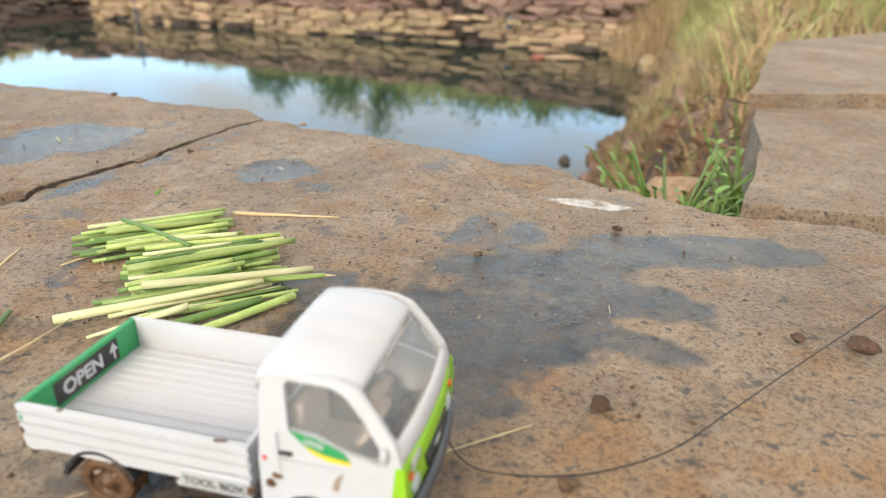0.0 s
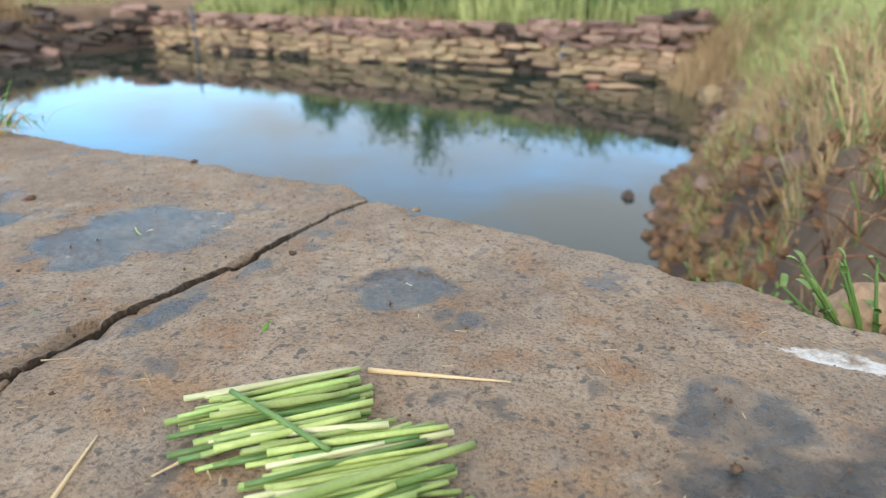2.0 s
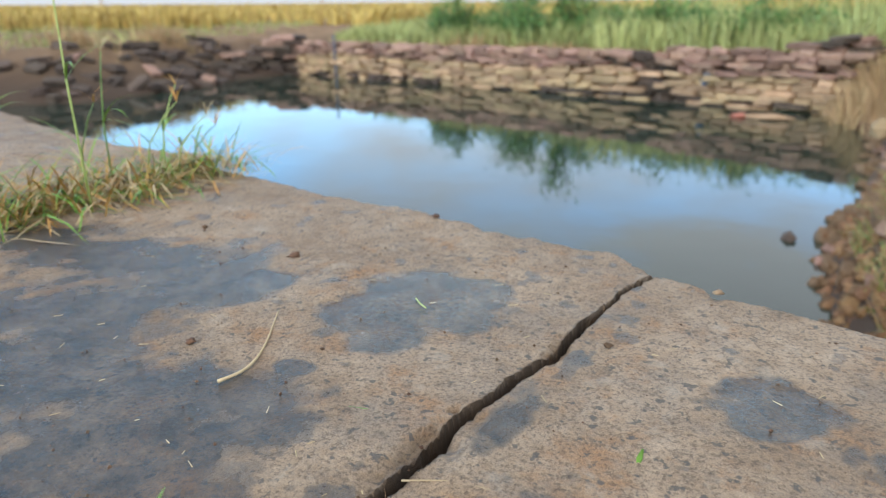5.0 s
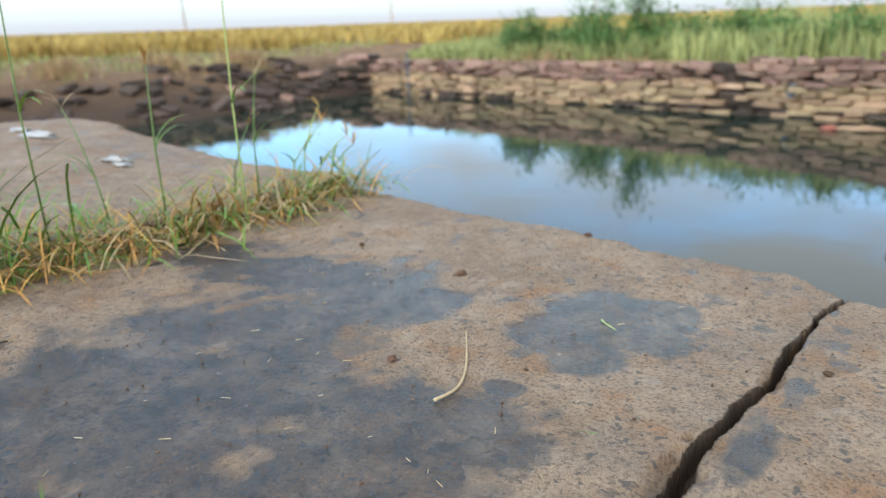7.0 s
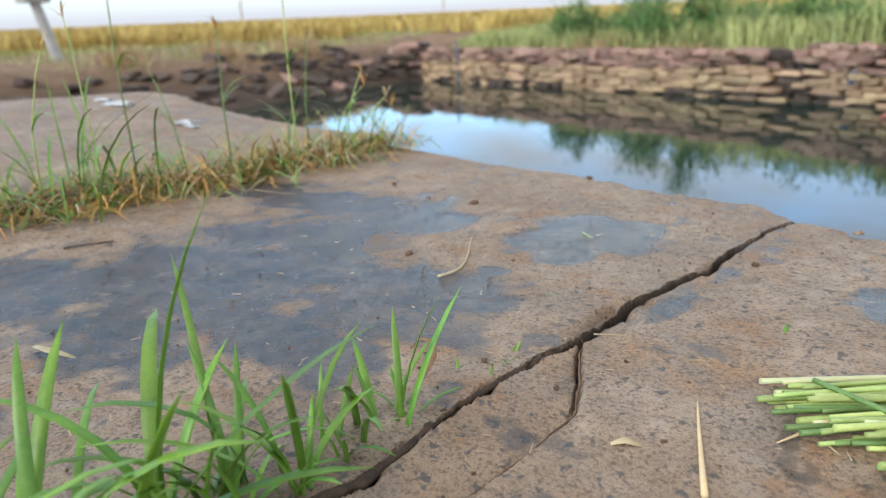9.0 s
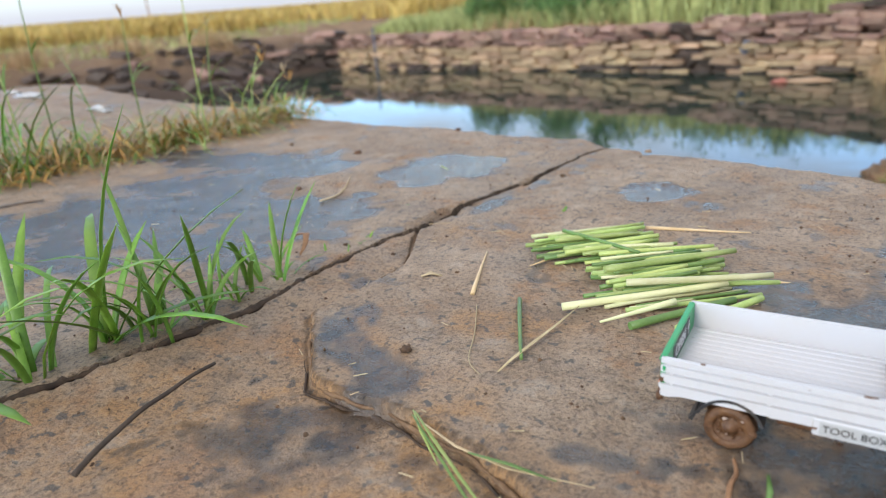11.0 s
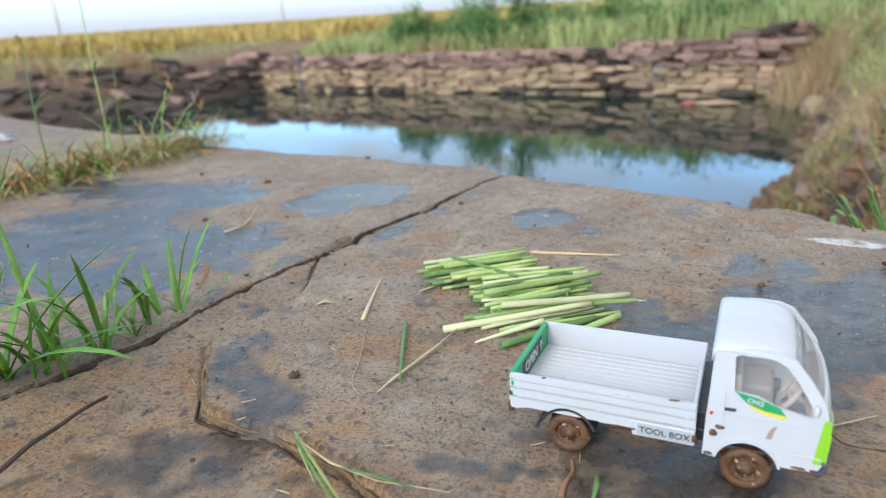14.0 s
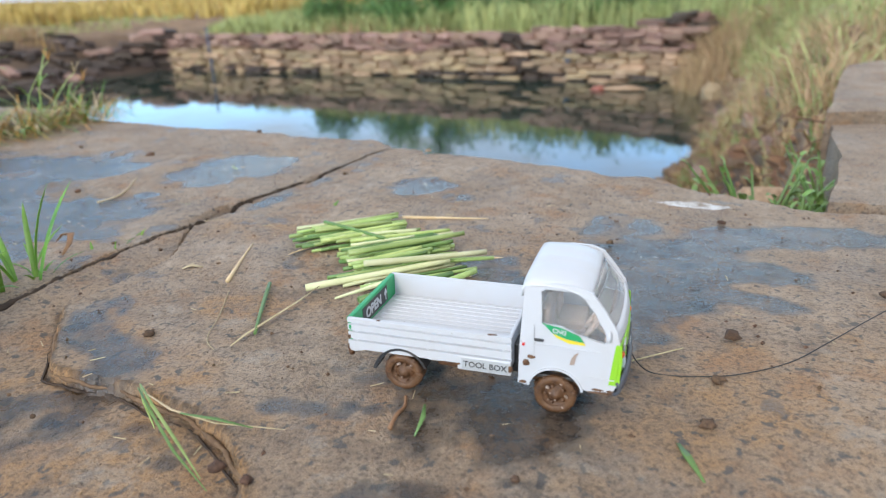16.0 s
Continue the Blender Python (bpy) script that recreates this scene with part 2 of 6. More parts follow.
def build_ground():
    xs = steps((-900, -60, 120), (-60, -12, 4), (-12, -9, 0.4), (-9, -0.6, 0.2), (-0.6, 3.2, 0.06), (3.2, 12, 0.4), (12, 60, 4), (60, 900, 120))
    ys = steps((-900, -60, 120), (-60, -4, 4), (-4, -0.8, 0.3), (-0.8, 4.2, 0.06), (4.2, 14, 0.15), (14, 60, 3), (60, 900, 120))
    X, Y = np.meshgrid(xs, ys)
    Z = ground_height(X, Y)
    v = np.stack([X, Y, Z], -1).reshape(-1, 3)
    ob = from_arrays("ground", v.tolist(), grid_faces(len(xs), len(ys)).tolist(), M_SOIL, smooth=True)
    d = line_distance(X, Y, POND + POND[:1])
    damp = np.clip(1.25 - (d + 0.25 * layered(X, Y, 1.1, 19, 4)) / np.where(X < -4, 1.7, 0.22), 0, 1)
    a = ob.data.attributes.new("damp", "FLOAT", "POINT")
    a.data.foreach_set("value", damp.reshape(-1).astype(np.float32))
    tagged(ob, "bare brown earth banks and fields round the pond", "ground", kind="structure")


build_ground()
bm = bmesh.new()
bmesh.ops.create_grid(bm, x_segments=2, y_segments=2, size=9)
bmesh.ops.translate(bm, vec=(-4, 6.5, WATER_Z), verts=bm.verts)
tagged(part("water", bm, M_WATER), "still dark green pond water mirroring the sky", "water", kind="structure")

# ---- stone pavement: slabs with cracks, joints and damp patches ----
CRACK = [(0.278, 0.056), (0.253, -0.005), (0.240, -0.048), (0.226, -0.100), (0.211, -0.142), (0.199, -0.178), (0.191, -0.212), (0.182, -0.235),
         (0.172, -0.262), (0.163, -0.290), (0.153, -0.318), (0.150, -0.355), (0.146, -0.380), (0.132, -0.410), (0.120, -0.440), (0.09, -0.50),
         (0.06, -0.62), (0.0, -0.9), (-0.1, -1.6)]
RIDGE = [(0.184, -0.226), (0.196, -0.262), (0.206, -0.297), (0.198, -0.338), (0.187, -0.376), (0.209, -0.408), (0.226, -0.433), (0.251, -0.440),
         (0.273, -0.443), (0.300, -0.455), (0.320, -0.461), (0.340, -0.475), (0.358, -0.492), (0.378, -0.53), (0.40, -0.62), (0.45, -0.9), (0.5, -1.6)]
SEAM = [(-0.27, 0.262), (-0.298, 0.145), (-0.322, 0.06), (-0.345, -0.05), (-0.39, -0.14), (-0.47, -0.3), (-0.6, -0.6), (-0.8, -1.6)]
# damp and wet patches, those under the truck also its painted shadow: x, y, half width, half depth, turn in degrees
WET_LEFT = [(0.132, -0.048, 0.052, 0.058, 0), (0.162, -0.022, 0.036, 0.030, 20), (0.10, -0.075, 0.028, 0.035, 0), (0.135, -0.095, 0.026, 0.026, 0),
            (-0.055, -0.060, 0.080, 0.066, 8), (-0.19, -0.035, 0.12, 0.045, 0), (0.03, -0.205, 0.105, 0.040, 0), (-0.09, -0.16, 0.11, 0.075, 0),
            (0.055, -0.25, 0.075, 0.038, 0), (-0.10, -0.25, 0.12, 0.085, 0), (0.02, -0.30, 0.10, 0.035, 0), (0.094, -0.153, 0.011, 0.007, 0), (-0.07, -0.345, 0.09, 0.045, 0), (-0.19, -0.32, 0.09, 0.06, 0)]
WET_SHADE_MAIN = [(0.515, -0.213, 0.032, 0.032, 0), (0.535, -0.255, 0.050, 0.042, 0), (0.60, -0.222, 0.070, 0.024, 0), (0.65, -0.212, 0.040, 0.020, -15),
            (0.50, -0.315, 0.078, 0.036, 12), (0.578, -0.325, 0.034, 0.013, -25), (0.445, -0.350, 0.050, 0.034, 15), (0.47, -0.378, 0.032, 0.018, 0),
            (0.565, -0.285, 0.050, 0.022, -10), (0.43, -0.287, 0.022, 0.022, 0), (0.452, -0.448, 0.036, 0.030, 10), (0.342, -0.112, 0.025, 0.023, 0)]
WET_SHADE_SMALL = [(0.390, -0.147, 0.015, 0.012, 0), (0.335, -0.174, 0.014, 0.01, 0), (0.222, -0.165, 0.009, 0.03, -20), (0.364, -0.454, 0.014, 0.005, 0),
             (0.424, -0.498, 0.013, 0.006, 0), (0.250, -0.418, 0.038, 0.011, -28), (0.215, -0.385, 0.014, 0.022, 10),
             (0.245, -0.470, 0.042, 0.024, 0), (0.51, -0.372, 0.012, 0.006, 0), (0.41, -0.43, 0.03, 0.010, -10)]
RUST = [(0.56, -0.43, 0.11, 0.06, 0), (0.25, -0.235, 0.05, 0.02, 0), (0.10, -0.27, 0.05, 0.02, 0), (0.06, -0.225, 0.03, 0.015, 0), (0.12, -0.095, 0.018, 0.012, 0),
        (0.44, -0.265, 0.02, 0.01, 0), (0.47, -0.41, 0.06, 0.02, 10), (0.24, -0.40, 0.03, 0.008, -30), (0.3, -0.36, 0.04, 0.012, 0), (0.25, -0.50, 0.10, 0.06, 0)]
LIME = [(0.563, -0.150, 0.022, 0.0055, -12), (0.585, -0.154, 0.016, 0.003, -12)]


def patch_field(X, Y, patches, seed, ragged=0.5, soft=0.26):
    n = layered(X, Y, 28, seed, 5, 0.62) * ragged
    best = np.full(np.shape(X), 9.0)
    for px, py, rx, ry, turn in patches:
        c, s = math.cos(radians(turn)), math.sin(radians(turn))
        a, b = (X - px) * c + (Y - py) * s, -(X - px) * s + (Y - py) * c
        best = np.minimum(best, np.sqrt((a / rx) ** 2 + (b / ry) ** 2))
    return np.clip((1.0 + soft - best - n) / (2 * soft), 0, 1)


def slab_material():
    m = bpy.data.materials.new("weathered_stone_slab")
    m.use_nodes = True
    nt = m.node_tree
    bsdf = nt.nodes["Principled BSDF"]
    tc = nt.nodes.new("ShaderNodeTexCoord").outputs["Object"]

    def attr(key):
        a = nt.nodes.new("ShaderNodeAttribute")
        a.attribute_name = key
        return a.outputs["Fac"]
    big = noise_of(nt, 9, 6, 0.62, tc)
    mid = noise_of(nt, 60, 6, 0.65, tc)
    fine = noise_of(nt, 420, 5, 0.7, tc)
    grit = noise_of(nt, 1500, 3, 0.7, tc)
    col = ramp_of(nt, calc(nt, "ADD", calc(nt, "MULTIPLY", big, 0.6), calc(nt, "MULTIPLY", mid, 0.4)),
                  [(0.34, (0.185, 0.119, 0.073)), (0.48, (0.315, 0.226, 0.148)), (0.64, (0.445, 0.339, 0.24))])
    col = blend(nt, calc(nt, "MULTIPLY", attr("rust"), ramp_of(nt, mid, [(0.35, (0, 0, 0)), (0.62, (1, 1, 1))])), col, (0.38, 0.220, 0.098))
    ochre = ramp_of(nt, noise_of(nt, 21, 6, 0.68, tc), [(0.53, (0, 0, 0)), (0.66, (1, 1, 1))])
    col = blend(nt, calc(nt, "MULTIPLY", ochre, 0.85), col, (0.33, 0.180, 0.083))
    grey = ramp_of(nt, noise_of(nt, 13.5, 7, 0.7, tc), [(0.50, (0, 0, 0)), (0.63, (1, 1, 1))])
    col = blend(nt, calc(nt, "MULTIPLY", grey, 0.5), col, (0.265, 0.222, 0.18))
    stain = ramp_of(nt, noise_of(nt, 75, 6, 0.72, tc), [(0.57, (0, 0, 0)), (0.65, (1, 1, 1))])
    col = blend(nt, calc(nt, "MULTIPLY", stain, 0.5), col, (0.11, 0.085, 0.065))
    col = blend(nt, 0.68, col, ramp_of(nt, fine, [(0.39, (0.28, 0.25, 0.23)), (0.48, (0.95, 0.95, 0.95)), (0.62, (1.2, 1.17, 1.13))]), "MULTIPLY")
    col = blend(nt, 0.5, col, ramp_of(nt, grit, [(0.42, (0.5, 0.47, 0.45)), (0.53, (1.08, 1.08, 1.08))]), "MULTIPLY")
    speck = ramp_of(nt, noise_of(nt, 140, 3, 0.55, tc), [(0.612, (0, 0, 0)), (0.655, (1, 1, 1))])
    col = blend(nt, calc(nt, "MULTIPLY", speck, 0.8), col, (0.075, 0.07, 0.065))
    pale = ramp_of(nt, noise_of(nt, 33, 6, 0.7, tc), [(0.57, (0, 0, 0)), (0.66, (1, 1, 1))])
    col = blend(nt, calc(nt, "MULTIPLY", pale, 0.35), col, (0.42, 0.37, 0.30))
    wet_raw = attr("wet_shade")
    wet_shade = calc(nt, "MULTIPLY", wet_raw, 1.0)
    edge = calc(nt, "ADD", wet_shade, calc(nt, "MULTIPLY", calc(nt, "SUBTRACT", fine, 0.5), 0.9))
    edge = calc(nt, "ADD", edge, calc(nt, "MULTIPLY", calc(nt, "SUBTRACT", noise_of(nt, 48, 6, 0.7, tc), 0.5), 1.1))
    wetm = ramp_of(nt, edge, [(0.30, (0, 0, 0)), (0.52, (0.55, 0.55, 0.55)), (0.84, (1, 1, 1))])
    soak = ramp_of(nt, noise_of(nt, 34, 8, 0.74, tc), [(0.36, (0, 0, 0)), (0.64, (1, 1, 1))])
    damp = blend(nt, 1.0, col, blend(nt, soak, (0.075, 0.086, 0.104), (0.36, 0.35, 0.345)), "MULTIPLY")
    col = blend(nt, wetm, col, damp)
    # dark soil colour that also carries painted shade in cracks and below the step
    col = blend(nt, attr("mud_shade"), col, blend(nt, mid, (0.022, 0.014, 0.009), (0.10, 0.06, 0.032)))
    lime = ramp_of(nt, calc(nt, "ADD", attr("lime"), calc(nt, "MULTIPLY", calc(nt, "SUBTRACT", fine, 0.5), 0.9)), [(0.4, (0, 0, 0)), (0.65, (1, 1, 1))])
    col = blend(nt, calc(nt, "MULTIPLY", lime, ramp_of(nt, mid, [(0.40, (0.1, 0.1, 0.1)), (0.56, (0.9, 0.9, 0.9))])), col, (0.74, 0.72, 0.69))
    nt.links.new(col, bsdf.inputs["Base Color"])
    dry_r = calc(nt, "ADD", calc(nt, "MULTIPLY", fine, 0.3), 0.55)
    pool = attr("pool")
    wet_r = calc(nt, "SUBTRACT", calc(nt, "ADD", calc(nt, "MULTIPLY", mid, 0.26), 0.12), calc(nt, "MULTIPLY", pool, 0.14))
    rr = nt.nodes.new("ShaderNodeMix")
    nt.links.new(wetm, rr.inputs["Factor"])
    nt.links.new(dry_r, rr.inputs["A"])
    nt.links.new(wet_r, rr.inputs["B"])
    nt.links.new(rr.outputs[0], bsdf.inputs["Roughness"])
    h = calc(nt, "ADD", calc(nt, "MULTIPLY", mid, 0.7), calc(nt, "ADD", calc(nt, "MULTIPLY", fine, 0.5), calc(nt, "MULTIPLY", grit, 0.18)))
    b = node(nt, "ShaderNodeBump", Distance=0.004)
    nt.links.new(calc(nt, "SUBTRACT", 0.95, calc(nt, "MULTIPLY", wetm, 0.6)), b.inputs["Strength"])
    nt.links.new(h, b.inputs["Height"])
    nt.links.new(b.outputs[0], bsdf.inputs["Normal"])
    return m


M_SLAB = slab_material()


def build_pavement():
    xs = steps((-2.6, -0.45, 0.02), (-0.45, -0.05, 0.004), (-0.05, 0.12, 0.0025), (0.12, 0.29, 0.0013), (0.29, 0.60, 0.002), (0.60, 0.86, 0.004))
    ys = steps((-1.5, -0.62, 0.015), (-0.62, -0.06, 0.002), (-0.06, 0.3, 0.003), (0.3, 1.1, 0.01))
    X, Y = np.meshgrid(xs, ys)
    wob_x, wob_y = layered(X, Y, 45, 71, 5, 0.62) * 0.0017, layered(X, Y, 45, 83, 5, 0.62) * 0.0017
    big_x, big_y = layered(X, Y, 16, 31, 3) * 0.004, layered(X, Y, 16, 47, 3) * 0.004
    # regions
    front = inside(X + wob_x, Y + wob_y, RIDGE + [(-0.1, -1.6)] + CRACK[::-1][1:12])
    left = inside(X + wob_x, Y + wob_y, CRACK + SEAM[::-1])
    far_left = inside(X, Y, SEAM + [(-3.0, -1.7), (-3.0, 1.6), (-0.27, 1.6)])
    Z = layered(X, Y, 7, 3, 5, 0.5) * 0.0016 + layered(X, Y, 90, 13, 3, 0.55) * 0.0003
    step = np.clip((line_distance(X + wob_x, Y + wob_y, RIDGE[4:])) / 0.0034, 0, 1)
    dc0 = line_distance(X, Y, CRACK)
    Z = Z - np.where(front, 0.0080 * step * np.clip(dc0 / 0.05, 0, 1), 0)
    Z = Z + np.where(far_left, 0.012 + 0.030 * np.clip((-0.45 - X) / 0.55, 0, 1), 0)
    # main crack: wide where broken, narrow towards the water
    dc = line_distance(X + wob_x + big_x * 0.4, Y + wob_y + big_y * 0.4, CRACK)
    width = np.interp(-Y, [-0.05, 0.05, 0.12, 0.20, 0.25, 0.30], [0.0013, 0.0019, 0.0036, 0.0037, 0.0020, 0.0012]) * (0.8 + 0.55 * np.clip(layered(X, Y, 25, 17, 3) + 0.3, 0, 1.5))
    open_c = np.clip((1.15 - dc / width) * 2.2, 0, 1)
    chip = np.clip((1 - dc / (width * 3.4)) * 2.5, 0, 1) * np.clip((layered(X, Y, 24, 57, 4, 0.6) - 0.05) * 2.2, 0, 1)
    Z = Z - np.where(Y < -0.27, 0.010, 0.016) * open_c - 0.0045 * chip
    dr = line_distance(X + wob_x * 0.8, Y + wob_y * 0.8, RIDGE)
    thin = np.clip(1.3 - dr / 0.0016, 0, 1)
    Z = Z - 0.006 * thin * (Y > -0.372)
    ds = line_distance(X + 2 * wob_x, Y + 2 * wob_y, SEAM)
    Z = Z - 0.02 * np.clip(1.2 - ds / 0.009, 0, 1)
    # wetness, with the truck's shadow painted in at (0.452, -0.448) and (0.41, -0.43)
    wet_shade = np.maximum(np.maximum(patch_field(X, Y, WET_LEFT, 101, 0.30), 1.12 * patch_field(X, Y, WET_SHADE_MAIN, 131, 0.36)), 0.88 * patch_field(X, Y, WET_SHADE_SMALL, 151, 0.8, 0.45))
    blot = np.clip((layered(X, Y, 38, 201, 4, 0.6) - 0.75) * 2.5, 0, 0.8)
    wet_shade = np.maximum(wet_shade * (1 - 0.6 * np.clip(layered(X, Y, 20, 211, 4, 0.6) * 2 - 1.2, 0, 1)), blot * 0.8)
    pool = patch_field(X, Y, WET_LEFT[:4] + WET_SHADE_MAIN[-1:], 101, 0.30) + 0.6 * patch_field(X, Y, WET_LEFT[4:10], 101, 0.8)
    Z = Z * (1 - 0.8 * np.clip(pool, 0, 1) * (np.abs(Z) < 0.004)) - 0.0006 * np.clip(pool, 0, 1)
    rust = patch_field(X, Y, RUST, 171, 0.6, 0.5)
    rust = np.maximum(np.where(front, np.clip(rust * 1.5 + 0.25, 0, 1.2), rust), 1.6 * np.clip((1.3 - dr / 0.0056) * 2, 0, 1) * (front & (Y < -0.37)))
    lime = patch_field(X, Y, LIME, 181, 0.9, 0.5)
    # soil plus painted shade in crack and joint; a shadow line at the step's foot
    mud_shade = np.clip(np.maximum(np.maximum(np.clip((1.7 - dc / width) * 2, 0, 1), np.clip(1.5 - ds / 0.012, 0, 1)), 0.85 * np.clip((1.2 - np.where(Y < -0.37, np.abs(dr - 0.0046 * front), dr) / 0.0017) * 2, 0, 1) * np.where(Y < -0.37, 0.8, 0.6)), 0, 1)
    mud_shade = np.maximum(mud_shade, 0.5 * chip)
    # outer edge: cut off along the water, with a side face
    ex, ey = X + layered(X, Y, 30, 61, 4, 0.6) * 0.006, Y + layered(X, Y, 30, 67, 4, 0.6) * 0.006
    inner = inside(ex, ey, SLAB)
    de = line_distance(ex, ey, SLAB[:-2])
    Z = Z - 0.004 * np.clip(1 - de / 0.008, 0, 1) ** 2
    Zs = np.where(inner, Z, -1.3)
    quads = grid_faces(len(xs), len(ys))
    flat_in = inner.reshape(-1)
    keep = flat_in[quads].any(1)
    region = np.where(far_left, 0, np.where(left, 1, np.where(front, 2, 3))).reshape(-1)
    fr = region[quads].max(1)
    V = np.stack([X, Y, Zs], -1).reshape(-1, 3)
    root = tagged(new("pavement"), "weathered tan stone slabs with open cracks and wet patches", "pavement", kind="structure")
    for r in range(4):
        q = quads[keep & (fr == r)]
        used, inv = np.unique(q, return_inverse=True)
        me = bpy.data.meshes.new("slab")
        me.from_pydata(V[used].tolist(), [], inv.reshape(-1, 4).tolist())
        for key, field in (("wet_shade", wet_shade), ("rust", rust), ("lime", lime), ("mud_shade", mud_shade), ("pool", np.clip(pool, 0, 1))):
            a = me.attributes.new(key, "FLOAT", "POINT")
            a.data.foreach_set("value", np.asarray(field, float).reshape(-1)[used].astype(np.float32))
        me.update()
        me.shade_smooth()
        me.set_sharp_from_angle(angle=radians(38))
        link_mesh("slab", me, M_SLAB, root)


build_pavement()


M_CLAY = mat("brown_clay", (0.085, 0.045, 0.022), (0.24, 0.145, 0.075), 0.85, 120, 700, 0.9, depth=0.001)
M_BLACKSOIL = mat("dark_soil", (0.02, 0.013, 0.009), (0.085, 0.052, 0.03), 0.9, 150, 700, 0.9, depth=0.001)


def soil_bead(name, pts, radius, z, material, label, seed, sides=9, gaps=0.0):
    """A crumbly line of soil that follows a joint."""
    rnd = random.Random(seed)
    path, radii = [], []
    for (ax, ay), (bx, by) in zip(pts[:-1], pts[1:]):
        n = max(2, int(math.hypot(bx - ax, by - ay) / 0.0022))
        for k in range(n):
            q = k / n
            x, y = ax + (bx - ax) * q, ay + (by - ay) * q
            o = noise.noise_vector(Vector((x * 60, y * 60, seed))) * 0.0022
            lump_ = 0.75 + 0.5 * noise.noise(Vector((x * 140, y * 140, seed + 3)))
            if gaps and noise.noise(Vector((x * 45, y * 45, seed + 9))) < gaps - 0.5:
                lump_ *= 0.4
            path.append((x + o.x, y + o.y, z + rnd.uniform(-0.0003, 0.0003)))
            radii.append(radius * max(0.25, lump_))
    n = len(radii)
    radii = [r * min(1.0, 0.25 + i / 12, 0.25 + (n - 1 - i) / 12) for i, r in enumerate(radii)]
    v, f = tube_data(path, radii, sides)
    v = [(x + rnd.gauss(0, radius * 0.10), y + rnd.gauss(0, radius * 0.10), zz + rnd.gauss(0, radius * 0.10)) for x, y, zz in v]
    tagged(from_arrays(name, v, f, material, smooth=True), label, "soil", kind="stuff")


soil_bead("clay_lip", [(x - 0.0016, y - 0.0024) for x, y in RIDGE[4:14]], 0.0013, -0.0052, M_CLAY, "brown clay along the step in the stone", 5)
soil_bead("step_soil", [(x - 0.0032, y - 0.0046) for x, y in RIDGE[5:14]], 0.0009, -0.0078, M_BLACKSOIL, "dark soil at the foot of the step", 8, 7, 0.35)
soil_bead("clay_seam", RIDGE[:5], 0.0006, -0.0014, M_CLAY, "thin clay seam in the hairline crack", 6, 7)
soil_bead("crack_soil", CRACK[7:17], 0.0030, -0.0024, M_BLACKSOIL, "dark damp soil filling the crack", 7, 9, 0.3)

# ---- toy truck ----
def paint(name, colour, rough=0.3, dirt=0.5):
    """Moulded plastic with mud spatter that grows nowhere in particular."""
    m = bpy.data.materials.new(name)
    m.use_nodes = True
    nt = m.node_tree
    bsdf = nt.nodes["Principled BSDF"]
    tc = nt.nodes.new("ShaderNodeTexCoord").outputs["Object"]
    spots = ramp_of(nt, noise_of(nt, 130, 6, 0.65, tc), [(0.68, (0, 0, 0)), (0.71, (1, 1, 1))])
    haze = noise_of(nt, 45, 5, 0.6, tc)
    film = calc(nt, "MULTIPLY", ramp_of(nt, haze, [(0.48, (0, 0, 0)), (0.8, (1, 1, 1))]), 0.35 * dirt)
    col = blend(nt, film, colour, (0.50, 0.40, 0.28))
    col = blend(nt, calc(nt, "MULTIPLY", spots, dirt), col, (0.16, 0.085, 0.04))
    nt.links.new(col, bsdf.inputs["Base Color"])
    nt.links.new(calc(nt, "ADD", calc(nt, "MULTIPLY", haze, 0.2), rough - 0.1), bsdf.inputs["Roughness"])
    return m


def glass(name, tint=(0.85, 0.87, 0.88), rough=0.01):
    m = bpy.data.materials.new(name)
    m.use_nodes = True
    nt = m.node_tree
    bsdf = nt.nodes["Principled BSDF"]
    bsdf.inputs["Base Color"].default_value = rgba(tint)
    bsdf.inputs["Transmission Weight"].default_value = 0.92
    bsdf.inputs["IOR"].default_value = 1.1
    tc = nt.nodes.new("ShaderNodeTexCoord").outputs["Object"]
    nt.links.new(calc(nt, "MULTIPLY", noise_of(nt, 60, 5, 0.6, tc), rough * 3), bsdf.inputs["Roughness"])
    return m


M_WHITE = paint("white_plastic", (0.54, 0.545, 0.56), 0.34, 0.5)
M_LIME = paint("lime_plastic", (0.26, 0.56, 0.02), 0.3, 0.4)
M_GREEN = paint("green_plastic", (0.01, 0.30, 0.10), 0.35, 0.3)
M_YELLOW = paint("yellow_sticker", (0.75, 0.6, 0.04), 0.4, 0.3)
M_BLACK = paint("black_plastic", (0.022, 0.023, 0.026), 0.45, 0.5)
M_BUMPER = paint("grey_plastic", (0.07, 0.08, 0.10), 0.4, 0.5)
M_BEIGE = paint("beige_plastic", (0.36, 0.27, 0.215), 0.5, 0.2)
M_SILVER = paint("silver_sticker", (0.42, 0.43, 0.43), 0.35, 0.2)
M_RED = paint("red_plastic", (0.6, 0.03, 0.03), 0.3, 0.1)
M_ORANGE = paint("orange_plastic", (0.75, 0.13, 0.02), 0.3, 0.1)
M_LENS = paint("lamp_lens", (0.42, 0.5, 0.5), 0.15, 0.1)
M_MUD = mat("wet_mud", (0.045, 0.019, 0.008), (0.19, 0.090, 0.036), 0.48, 260, 900, 1.0, depth=0.0010)
M_GLASS = glass("clear_plastic")
MM = 0.001


